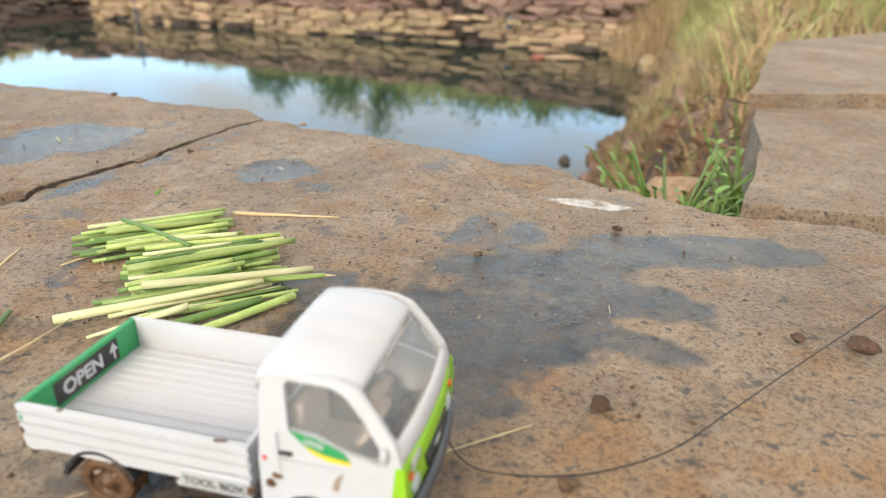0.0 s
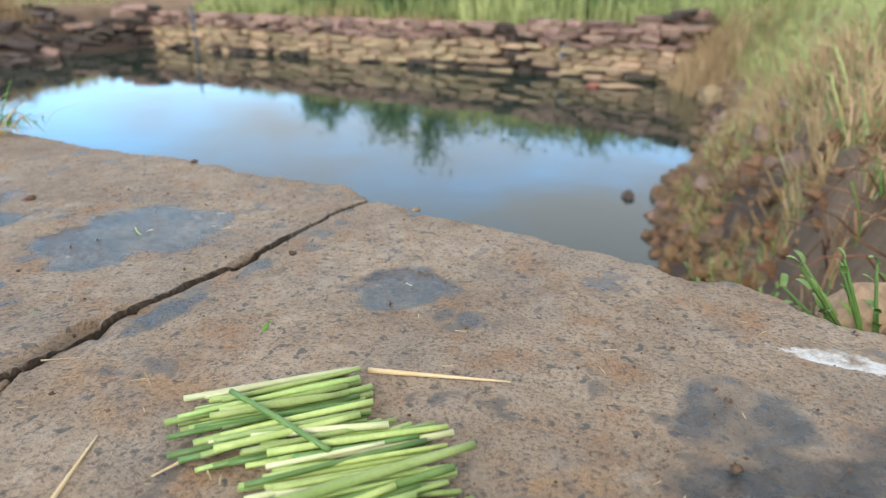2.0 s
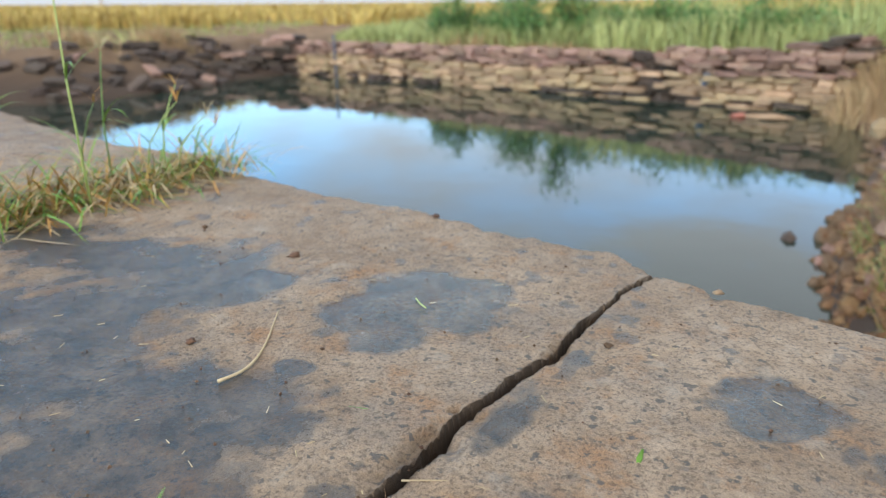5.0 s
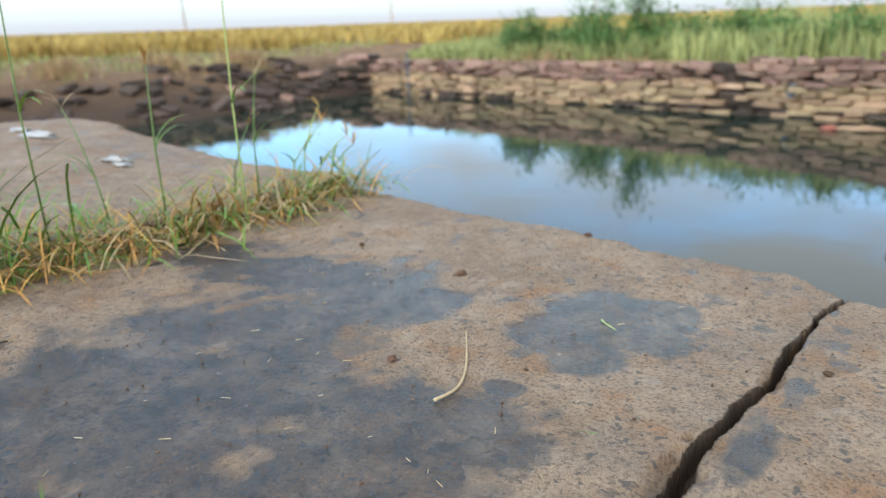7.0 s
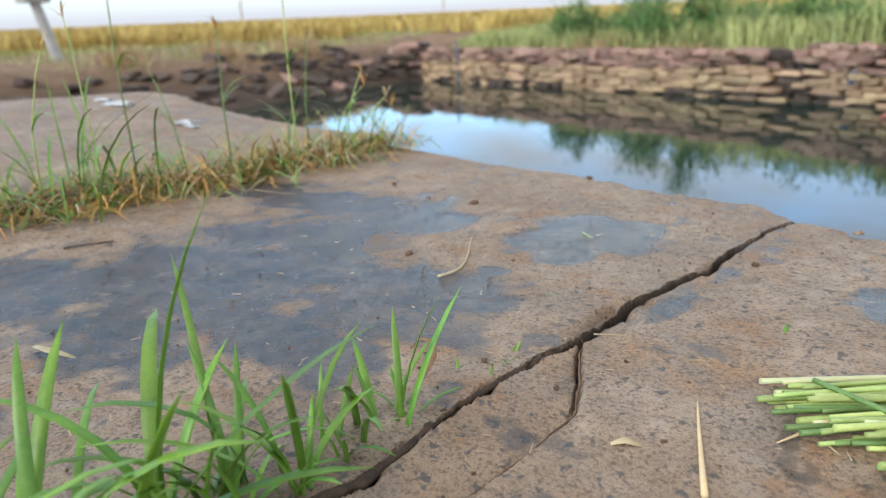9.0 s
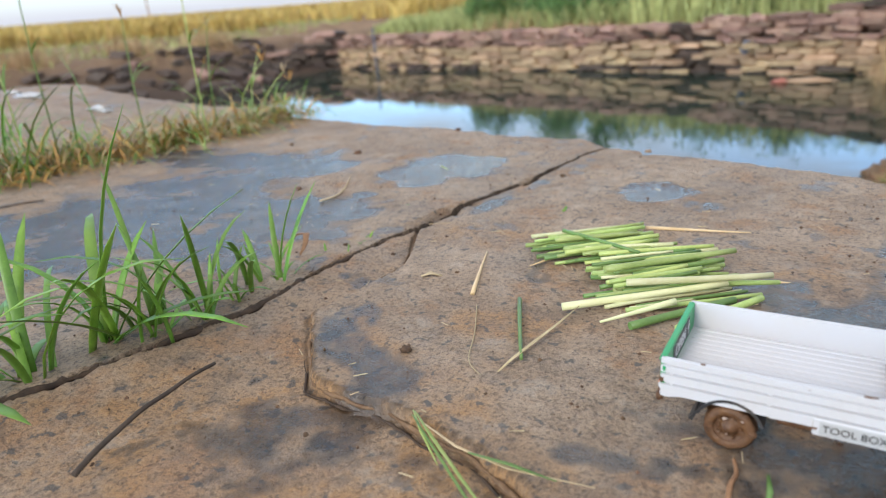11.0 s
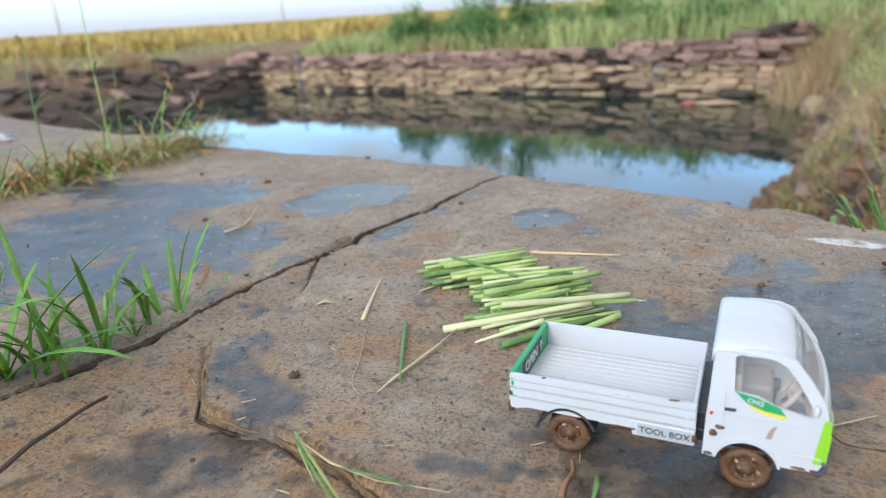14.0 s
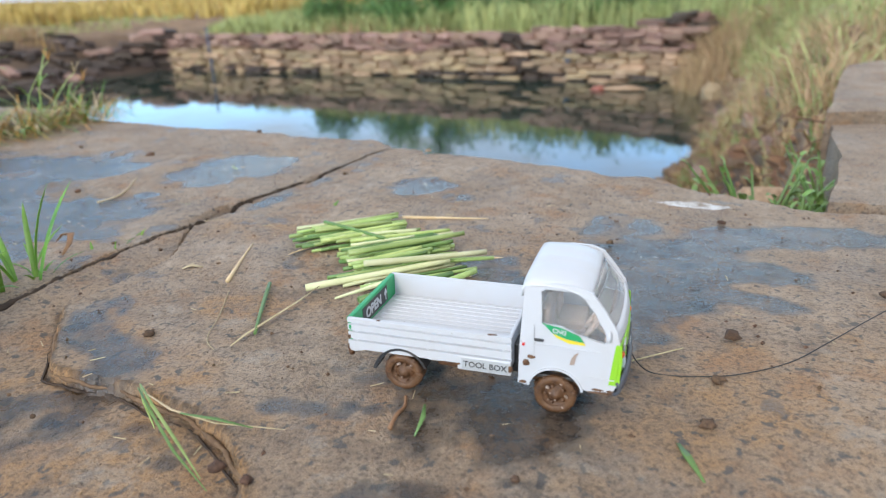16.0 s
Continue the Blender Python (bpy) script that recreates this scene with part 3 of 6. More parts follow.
def plate(loops, place, thick):
    """A panel with holes: loops of plan points in mm (outer first); place maps (a, b) to a point in mm; thick: its depth as a vector in mm."""
    bm = bmesh.new()
    edges = []
    for loop in loops:
        vs = [bm.verts.new((a, b, 0)) for a, b in loop]
        edges += [bm.edges.new((v, w)) for v, w in zip(vs, vs[1:] + vs[:1])]
    bmesh.ops.triangle_fill(bm, edges=edges, use_beauty=True, use_dissolve=False)
    r = bmesh.ops.extrude_face_region(bm, geom=list(bm.faces))
    top = {v for v in r["geom"] if isinstance(v, bmesh.types.BMVert)}
    for v in bm.verts:
        p = Vector(place(v.co.x, v.co.y))
        v.co = (p + Vector(thick) if v in top else p) * MM
    bmesh.ops.recalc_face_normals(bm, faces=bm.faces)
    return bm


def arc(cx, cy, r, a0, a1, n, ry=None):
    return [(cx + r * math.cos(radians(a0 + (a1 - a0) * i / n)), cy + (ry or r) * math.sin(radians(a0 + (a1 - a0) * i / n))) for i in range(n + 1)]


def rounded(x0, x1, z0, z1, r, n=4):
    return arc(x1 - r, z1 - r, r, 0, 90, n) + arc(x0 + r, z1 - r, r, 90, 180, n) + arc(x0 + r, z0 + r, r, 180, 270, n) + arc(x1 - r, z0 + r, r, 270, 360, n)


def lathe(profile, sides=32, jitter=0.0, seed=0):
    """Turned about the y axis: profile of (y, radius) in mm."""
    rnd = random.Random(seed)
    v, f = [], []
    n = len(profile)
    for k in range(sides):
        a = 2 * math.pi * k / sides
        for y, r in profile:
            rr = r * (1 + rnd.uniform(-jitter, jitter))
            v.append((rr * math.cos(a) * MM, y * MM, rr * math.sin(a) * MM))
    for k in range(sides):
        k2 = (k + 1) % sides
        for i in range(n - 1):
            f.append((k * n + i, k * n + i + 1, k2 * n + i + 1, k2 * n + i))
    return v, f


def mm_box(x0, x1, y0, y1, z0, z1, bevel=0.4):
    return boxed(x0 * MM, x1 * MM, y0 * MM, y1 * MM, z0 * MM, z1 * MM, bevel * MM)


def words(name, text, size, m, material, parent, raise_mm=0.15, bold=0.0):
    """Lettering with the built-in font as a mesh part; m places it in the truck's space."""
    cu = bpy.data.curves.new(name, "FONT")
    cu.body, cu.size, cu.extrude, cu.align_x, cu.align_y, cu.offset = text, size * MM, raise_mm * MM, "CENTER", "CENTER", bold * MM
    tmp = bpy.data.objects.new(name, cu)
    scene.collection.objects.link(tmp)
    me = bpy.data.meshes.new_from_object(tmp.evaluated_get(bpy.context.evaluated_depsgraph_get()))
    bpy.data.objects.remove(tmp)
    bpy.data.curves.remove(cu)
    me.materials.clear()
    me.transform(m)
    return link_mesh(name, me, material, parent)


def axes(origin, x, y):
    """A frame with the given x and y directions at an origin in mm."""
    x, y = Vector(x).normalized(), Vector(y).normalized()
    z = x.cross(y)
    return Matrix(((x.x, y.x, z.x, origin[0] * MM), (x.y, y.y, z.y, origin[1] * MM), (x.z, y.z, z.z, origin[2] * MM), (0, 0, 0, 1)))


def lump(r, seed, squash=0.6, detail=2, rough=0.35):
    bm = bmesh.new()
    bmesh.ops.create_icosphere(bm, subdivisions=detail, radius=r)
    for v in bm.verts:
        d = v.co.normalized()
        v.co *= 1 + rough * noise.fractal(d * 1.7 + Vector((seed * 3.1, seed, 0)), 1.0, 2.0, 4)
        v.co.z *= squash
    return bm


def build_truck():
    t = tagged(new("toy_truck"), "white and lime green plastic toy pickup truck with muddy wheels", "toy truck")
    W = 26.0                                   # half width
    lean = lambda z: max(0.0, z - 34.0) * 0.11  # the cab narrows above the waist
    # cab sides
    rear = lambda a, b: (51.2 + (b - 13) * 0.043, a * (1 - lean(b) / W), b)
    cab = part("cab", plate([[(-W + 0.8, 14), (W - 0.8, 14), (W - 1, 53), (W - 3.4, 55.4), (-W + 3.4, 55.4), (-W + 1, 53)], rounded(-13.5, 13.5, 38, 47.5, 1.6)], rear, (1.2, 0, 0)), M_WHITE, t, "white cab with its rear window")
    outline = [(51, 13), (51.5, 30), (53, 54.2), (54.5, 56), (66, 57), (74, 56.6), (79, 54.6), (84, 48.2), (88.6, 41.2), (90, 36), (90.6, 28), (90.2, 18), (88.5, 14.2),
               (77.6, 13.4)] + arc(66.0, 10.4, 10.6, 16, 164, 14)[1:-1] + [(54.2, 12.4)]
    window = [(60.2, 40.6), (59.6, 53.6), (61, 54.6), (72, 54.4), (76, 52.2), (80.2, 47), (84.4, 40), (85.4, 36), (84.5, 35), (74, 37.4), (68, 40)]
    for s in (-1, 1):
        part("side_panel", plate([outline, window], lambda a, b: (a, s * (W - lean(b)), b), (0, -s * 1.3, 0)), M_WHITE, cab)
        pane = part("side_window", plate([window], lambda a, b: (a, s * (W - 0.7 - lean(b)), b), (0, -s * 0.3, 0)), M_GLASS, cab, "hazy clear plastic window")
        pane.visible_shadow = False
        flash = [(60.4, 41), (61.5, 40.6), (68, 39.6), (75, 37.2), (77, 34.6), (70, 35.4), (64.4, 37.2)]
        part("sticker", plate([flash], lambda a, b: (a, s * (W + 0.12 - lean(b)), b), (0, s * 0.1, 0)), M_GREEN, cab, "green sticker along the door")
        part("sticker", plate([[(64.4, 37.0), (70, 35.2), (77, 34.5), (77.3, 33.5), (71, 33.6), (66.4, 35.4)]], lambda a, b: (a, s * (W + 0.12 - lean(b)), b), (0, s * 0.1, 0)), M_YELLOW, cab, "yellow sticker along the door")
        words("lettering", "CNG", 2.5, axes((67.2, s * (W + 0.32 - lean(38)), 38.0), (-s, 0, 0.12 * -s), (0, 0, 1)) if s > 0 else axes((67.2, -(W + 0.32 - lean(38)), 38.0), (1, 0, -0.14), (0.1, 0, 1)), M_WHITE, cab, 0.14, 0.06)
        part("door_handle", mm_box(57.4, 61.2, s * W - 0.5, s * W + 0.5, 33.0, 34.1, 0.3), M_BLACK, cab)
        part("reflector", mm_box(52.6, 53.8, s * W - 0.3, s * W + 0.5, 30.2, 31.6, 0.3), M_RED, cab)
        # door seam and waist rib
        for a0, a1, z0, z1 in ((57.0, 57.4, 24, 40), (57.4, 83, 31.2, 31.6), (78, 89, 19.4, 19.9)):
            part("door_seam", mm_box(a0, a1, s * W - 0.25, s * W + 0.16, z0, z1, 0.08), M_WHITE, cab)
        lip = arc(66.0, 10.4, 11.5, 12, 168, 16) + arc(66.0, 10.4, 10.6, 168, 12, 16)
        part("wheel_arch", plate([lip], lambda a, b: (a, s * (W - 0.4), b), (0, s * 0.9, 0)), M_WHITE, cab)
        bm = lump(1.0, 3 + s, 1.0, 2, 0.1)
        bmesh.ops.scale(bm, vec=(0.0011, 0.0016, 0.0026), verts=bm.verts)
        bmesh.ops.translate(bm, vec=(86 * MM, s * (W + 0.4) * MM, 38.5 * MM), verts=bm.verts)
        part("wing_mirror", bm, M_WHITE, cab, smooth=True)
    # roof, a shallow shell with ribs
    v, f = [], []
    nx, ny = 15, 17
    prof = [(52.8, 53.6), (52.9, 56.0), (53.5, 57.0), (55.5, 57.5), (59, 57.7), (63, 57.7), (66, 57.6), (69, 57.3), (71.5, 56.9), (73.8, 56.3), (75.6, 55.6), (77.0, 54.9), (78.0, 54.1), (78.6, 53.4), (78.2, 52.9)]
    for i, (x, z) in enumerate(prof):
        for j in range(ny):
            q = -1 + 2 * j / (ny - 1)
            rib = 0.5 * max(0.0, math.cos(q * math.pi * 4.0)) if 2 < i < 11 else 0.0
            w = W - lean(z) + 0.1
            v.append(((x - 0.9 * q * q * (i > 6)) * MM, q * w * MM, (z - 2.0 * abs(q) ** 9 - 0.6 * q * q + rib * (abs(q) < 0.92)) * MM))
    f = grid_faces(ny, nx).tolist()
    ob = from_arrays("roof", v, f, M_WHITE, cab, "white ribbed roof", True)
    sol = ob.modifiers.new("thickness", "SOLIDIFY")
    sol.thickness, sol.offset = 1.0 * MM, -1
    # rear wall with its window
    part("back_frame", plate([rounded(-22, 22, 33, 53.4, 1.0), rounded(-21, 21, 34, 52.4, 0.8)], lambda a, b: (50.9 + (b - 13) * 0.043, a * (1 - lean(b) / W), b), (0.5, 0, 0)), M_WHITE, cab)
    part("back_window", plate([rounded(-13.5, 13.5, 38, 47.5, 1.6)], lambda a, b: (51.8 + (b - 13) * 0.043, a, b), (0.3, 0, 0)), M_GLASS, cab).visible_shadow = False
    # front: bowed rows from bumper to roof

    def bowed(rows, name, material, label="", ny=13, thick=0.9):
        v = []
        for x, z, hw, bow in rows:
            for j in range(ny):
                q = -1 + 2 * j / (ny - 1)
                v.append(((x - bow * abs(q) ** 2.4) * MM, q * hw * MM, z * MM))
        ob = from_arrays(name, v, grid_faces(ny, len(rows)).tolist(), material, cab, label, True)
        m = ob.modifiers.new("thickness", "SOLIDIFY")
        m.thickness, m.offset = thick * MM, 0
        return ob
    bowed([(78.8, 53.6, 22.2, 1.2), (82.6, 49.2, 22.9, 1.4), (86.2, 44.6, 23.7, 1.7), (89.2, 40.4, 24.3, 1.9)], "windscreen", M_GLASS, "curved clear plastic windscreen", thick=0.4).visible_shadow = False
    bowed([(89.3, 40.4, 24.8, 1.9), (90.6, 38.4, 25.2, 2.0), (91.2, 36.4, 25.6, 2.1), (91.4, 35.0, 25.8, 2.1)], "bonnet", M_WHITE)
    bowed([(91.5, 35.0, 25.9, 2.2), (91.9, 31, 26.1, 2.3), (92.0, 26, 26.2, 2.3), (91.7, 21, 26.1, 2.3), (91.2, 17.5, 25.8, 2.3)], "front_panel", M_LIME, "lime green front panel")
    for s in (-1, 1):   # pillars beside the windscreen, green wrap round the corner
        part("pillar", plate([[(78.6, 54.6), (79.6, 54.0), (90.0, 40.6), (90.0, 36.0), (88.6, 41.2), (84, 48.2)]], lambda a, b: (a - 1.4, s * (W - 0.2 - lean(b)), b), (-0.4, -s * 2.6, 0)), M_WHITE, cab)
        part("corner_panel", plate([[(88.8, 35.2), (91, 35.2), (91.4, 28), (90.8, 17.5), (86.8, 17.5), (87.8, 27)]], lambda a, b: (a, s * (W + 0.12), b), (0, -s * 0.5, 0)), M_LIME, cab, "lime green corner")
        for (yy, zz, r, m, nm) in ((17.5, 24.0, 2.9, M_LENS, "headlight"), (20.8, 28.8, 1.3, M_ORANGE, "indicator")):
            bm = bmesh.new()
            bmesh.ops.create_uvsphere(bm, u_segments=16, v_segments=10, radius=1)
            bmesh.ops.scale(bm, vec=(0.0012, r * MM, r * 1.1 * MM), verts=bm.verts)
            bmesh.ops.translate(bm, vec=((92.0 - 2.3 * (yy / 26) ** 2.4 + 0.2) * MM, s * yy * MM, zz * MM), verts=bm.verts)
            part(nm, bm, m, cab, smooth=True)
    for zz in (22.3, 24.3, 26.3):
        part("grille_slat", mm_box(91.2, 92.9, -11 + (26.3 - zz) * 0.4, 11 - (26.3 - zz) * 0.4, zz, zz + 1.3, 0.3), M_BLACK, cab)
    part("emblem", mm_box(92.2, 93.2, -2.6, 2.6, 23.6, 25.4, 0.5), M_SILVER, cab)
    part("badge", mm_box(91.2, 92.0, -21, -14.5, 30.5, 33.4, 0.2), M_SILVER, cab)
    bowed([(92.2, 18.8, 26.2, 2.6), (93.4, 18.0, 26.5, 2.8), (93.6, 15.0, 26.5, 2.9), (92.4, 13.4, 26.1, 2.9), (89.8, 13.0, 25.6, 2.8)], "bumper", M_BUMPER, "dark grey bumper", thick=1.2)
    # inside the cab
    part("cab_floor", mm_box(52, 90, -24, 24, 15.5, 17, 0.3), M_BLACK, cab)
    part("dashboard", mm_box(84, 90.5, -23.5, 23.5, 30, 36.6, 1.2), M_BEIGE, cab)
    for s in (-1, 1):
        part("seat_back", mm_box(58.4, 62.4, s * 12 - 8.5, s * 12 + 8.5, 22, 45, 1.6), M_BEIGE, cab)
        part("seat_cushion", mm_box(58.4, 74, s * 12 - 9, s * 12 + 9, 22, 28.5, 1.6), M_BEIGE, cab)
    ring = [(78.5 + 3.6 * math.cos(a), -13 + 6.6 * math.sin(a), 37.2 + 5.2 * math.cos(a)) for a in [2 * math.pi * k / 24 for k in range(25)]]
    v, f = tube_data([Vector(p) * MM for p in ring], [1.0 * MM] * 25, 8)
    hub = (78.5 * MM, -13 * MM, 37.2 * MM)
    for a in (0.5, 2.6, 4.7):
        v, f = tube_data([hub, ((78.5 + 3.5 * math.cos(a)) * MM, (-13 + 6.4 * math.sin(a)) * MM, (37.2 + 5.0 * math.cos(a)) * MM)], [0.9 * MM] * 2, 6, v, f)
    v, f = tube_data([hub, (84.5 * MM, -13 * MM, 33.0 * MM)], [1.0 * MM] * 2, 8, v, f)
    from_arrays("steering_wheel", v, f, M_BEIGE, cab, smooth=True)
    # load bed
    bed = part("load_bed", mm_box(-23, 47.6, -24.6, 24.6, 19.6, 21.4, 0.2), M_WHITE, t, "white ribbed load bed")
    for k in range(13):
        y = -22.5 + 45 * k / 12
        part("floor_rib", mm_box(-21.6, 46.4, y - 0.85, y + 0.85, 21.2, 21.75, 0.25), M_WHITE, bed)
    wall_profile = [(0, 18.0), (0.9, 18.0), (0.9, 21.8), (-0.3, 22.1), (-0.3, 22.7), (1.0, 23.0), (1.0, 26.0), (-0.3, 26.3), (-0.3, 26.9), (1.0, 27.2), (1.0, 29.6), (-0.1, 29.9), (-0.1, 30.4), (0.9, 30.7), (0.9, 32.6), (-1.0, 32.6), (-1.0, 18.0)]
    for s in (-1, 1):
        bm = bmesh.new()
        rows = []
        for x in (-24.2, 48.2):
            rows.append([bm.verts.new((x * MM, s * (W - 0.9 + a) * MM, b * MM)) for a, b in wall_profile])
        n = len(wall_profile)
        for i in range(n):
            bm.faces.new((rows[0][i], rows[0][(i + 1) % n], rows[1][(i + 1) % n], rows[1][i]))
        bm.faces.new(rows[0])
        bm.faces.new(rows[1][::-1])
        bmesh.ops.recalc_face_normals(bm, faces=bm.faces)
        part("side_board", bm, M_WHITE, bed, "white ribbed side board")
        part("skirt", plate([[(-24.2, 18.4), (-24.2, 16.8), (-22, 16.4), (-13.5, 18.4)]], lambda a, b: (a, s * (W - 0.6), b), (0, -s * 1.2, 0)), M_WHITE, bed)
        part("skirt", plate([[(9.5, 18.6), (13, 17.2), (26, 18.0), (26.6, 18.6)]], lambda a, b: (a, s * (W - 0.6), b), (0, -s * 1.2, 0)), M_WHITE, bed)
        box_ = part("tool_box", mm_box(25.4, 48.2, *sorted((s * (W - 1.6), s * (W + 0.6))), 15.4, 22.0, 0.5), M_WHITE, t, "tool box with a silver label")
        part("sticker", mm_box(27.4, 47.2, s * (W + 0.8) - 0.15, s * (W + 0.8) + 0.15, 16.2, 21.2, 0.1), M_SILVER, box_, "silver sticker")
        words("lettering", "TOOL BOX", 3.6, axes((37.4, s * (W + 1.0), 18.6), (-s, 0, 0) if s > 0 else (1, 0, 0), (0, 0, 1)), M_BLACK, box_, 0.08, 0.05)
        part("tail_light", mm_box(-25.6, -24.0, s * 20 - 2.6, s * 20 + 2.6, 19.4, 21.8, 0.3), M_ORANGE, bed)
        part("side_marker", mm_box(-23.6, -22.4, s * W - 0.2, s * W + 0.35, 27.6, 29.6, 0.2), M_GREEN, bed)
        for x in (-20.5, 12, 45):
            part("board_post", mm_box(x - 0.7, x + 0.7, s * 24.9 - 0.6, s * 24.9 + 0.6, 21.2, 32.0, 0.2), M_WHITE, bed)
    part("head_board", mm_box(46.6, 48.2, -25, 25, 18.4, 32.4, 0.5), M_WHITE, bed)
    gate = part("tailgate", mm_box(-24.6, -22.6, -25.2, 25.2, 21.6, 32.6, 0.5), M_GREEN, t, "green tailgate")
    part("gate_rail", mm_box(-25.0, -24.4, -25.2, 25.2, 31.2, 32.4, 0.2), M_GREEN, gate)
    words("lettering", "MINI TRUCK", 6.0, axes((-24.7, 0, 26.6), (0, -1, 0), (0, 0, 1)), M_GREEN, gate, 0.5, 0.1)
    part("sticker", mm_box(-22.65, -22.4, -14, 14, 23.2, 31.2, 0.1), M_BLACK, gate, "dark sticker")
    words("lettering", "OPEN", 6.6, axes((-22.35, -2.2, 27.0), (0, 1, 0), (0, 0, 1)), M_WHITE, gate, 0.12, 0.2)
    part("arrow", plate([[(11.2, 24.4), (12.0, 24.4), (12.0, 27.4), (13.6, 27.4), (11.6, 30.4), (9.6, 27.4), (11.2, 27.4)]], lambda a, b: (-22.35, a, b), (0.15, 0, 0)), M_WHITE, gate)
    part("rear_sill", mm_box(-25.0, -23.0, -25.6, 25.6, 17.4, 21.8, 0.5), M_WHITE, bed)
    plate_ob = part("number_plate", mm_box(-25.4, -25.0, -7, 7, 18.2, 21.0, 0.2), M_YELLOW, t)
    part("bar", mm_box(-25.6, -25.3, -5.6, 5.6, 19.2, 20.1, 0.05), M_BLACK, plate_ob)
    low = part("rear_board", mm_box(-24.6, -23.2, -17, 17, 12.6, 17.0, 0.4), M_YELLOW, t, "muddy yellow rear board")
    part("bar", mm_box(-24.8, -24.5, -14, 14, 14.2, 15.4, 0.05), M_BLACK, low)
    # chassis and axles
    frame_ob = part("chassis", mm_box(46, 54, -20, 20, 14, 27, 0.5), M_BLACK, t, "black chassis")
    for s in (-1, 1):
        part("chassis_rail", mm_box(-22, 86, s * 11 - 2, s * 11 + 2, 12.5, 18.6, 0.4), M_BLACK, frame_ob)
        guard = arc(0, 9.0, 12.0, 20, 160, 12) + arc(0, 9.0, 10.9, 160, 20, 12)
        part("mudguard", plate([guard], lambda a, b: (a, s * (W + 0.2), b), (0, -s * 10, 0)), M_BLACK, frame_ob)
        part("guard_flap", plate([[(-11.6, 14), (-10.2, 14.6), (-12.2, 9.4), (-13.8, 9.8)]], lambda a, b: (a, s * (W + 0.2), b), (0, -s * 9, 0)), M_BLACK, frame_ob)
    # black plate and arch blocks added to deepen the shade beneath the truck
    part("underbody_shade", mm_box(-21, 52, -20.5, 20.5, 16.2, 19.4, 0.5), M_BLACK, frame_ob)
    for s in (-1, 1):
        part("housing_shade", mm_box(55.5, 77.0, s * 18 - 3, s * 18 + 3, 16.5, 23.5, 0.6), M_BLACK, frame_ob)
        part("sill_mud", mm_box(78.5, 89.0, s * 25.0 - 0.9, s * 25.0 + 0.9, 12.6, 13.9, 0.4), M_MUD, frame_ob, "mud-caked sill")
    part("fuel_tank", mm_box(14, 30, -20, -8, 11.5, 17, 1.5), M_MUD, frame_ob)
    part("sump", mm_box(54, 88, -21, 21, 11.4, 14.4, 1.0), M_MUD, frame_ob)
    for x in (0.0, 66.0):
        v, f = tube_data([(x * MM, -22 * MM, 8.6 * MM), (x * MM, 22 * MM, 8.6 * MM)], [1.6 * MM] * 2, 10)
        from_arrays("axle", v, f, M_BLACK, frame_ob)
    R = 8.7
    tyre_prof = [(-3.8, 5.4), (-4.3, 6.4), (-4.2, R - 1.0), (-3.5, R - 0.2), (-1.6, R), (-1.4, R - 0.5), (-0.2, R - 0.5), (0, R), (0.2, R - 0.5), (1.4, R - 0.5), (1.6, R), (3.5, R - 0.2), (4.2, R - 1.0), (4.3, 6.4), (3.8, 5.4)]
    rim_prof = [(-3.4, 5.6), (-2.4, 5.0), (-2.2, 3.6), (-3.0, 3.0), (-3.6, 2.2), (-4.4, 1.6), (-4.6, 0.01)]
    for k, (x, s) in enumerate(((0, -1), (66, -1), (0, 1), (66, 1))):
        wheel = new("wheel")
        wheel.parent = t
        wheel.matrix_local = Matrix.Translation((x * MM, s * 21.3 * MM, R * MM)) @ pose(0, 0, 0, 0, 37 * k, 0 if s < 0 else 180)
        v, f = lathe(tyre_prof, 40, 0.022, 5 + k)
        from_arrays("tyre", v, f, M_MUD, wheel, "mud-caked tyre", True)
        v, f = lathe(rim_prof, 30, 0.03, 9 + k)
        rim = from_arrays("rim", v, f, M_MUD, wheel, "muddy rim", True)
        for a in range(5):
            bm = lump(0.0011, 20 + a + k, 0.8, 1, 0.2)
            bmesh.ops.translate(bm, vec=(3.9 * MM * math.cos(a * 1.257), -2.7 * MM, 3.9 * MM * math.sin(a * 1.257)), verts=bm.verts)
            part("wheel_nut", bm, M_MUD, wheel)
        for a in range(7 if k == 1 else 3):
            bm = lump((0.0010, 0.0005, 0.0007, 0.0004)[a % 4], 40 + a + 3 * k, 0.6, 1, 0.4)
            ang, out = 1.9 + 2.6 * a + k, (4.6, 2.0, 6.2, 3.4)[a % 4]
            bmesh.ops.translate(bm, vec=(out * MM * math.cos(ang), -4.2 * MM, out * MM * math.sin(ang)), verts=bm.verts)
            part("paint_chip", bm, M_BEIGE, wheel, "bare pale spot in the mud")
        for a in range(13):
            bm = lump(random.Random(a + 10 * k).uniform(0.0008, 0.0018), a + 7 * k, 0.8, 1, 0.4)
            ang = 0.9 * a + k
            bmesh.ops.translate(bm, vec=((R - 0.6) * MM * math.cos(ang), (-3.9 + 0.6 * a) * MM, (R - 0.6) * MM * math.sin(ang)), verts=bm.verts)
            part("mud_clod", bm, M_MUD, wheel)
    part("stain", plate([[(71.5, 24.2), (73.4, 24.4), (74.0, 28.0), (75.0, 30.2), (73.2, 29.0), (72.2, 27.0)]], lambda a, b: (a, -(W + 0.12), b), (0, -0.1, 0)), M_BEIGE, cab, "dried tan mud streak")
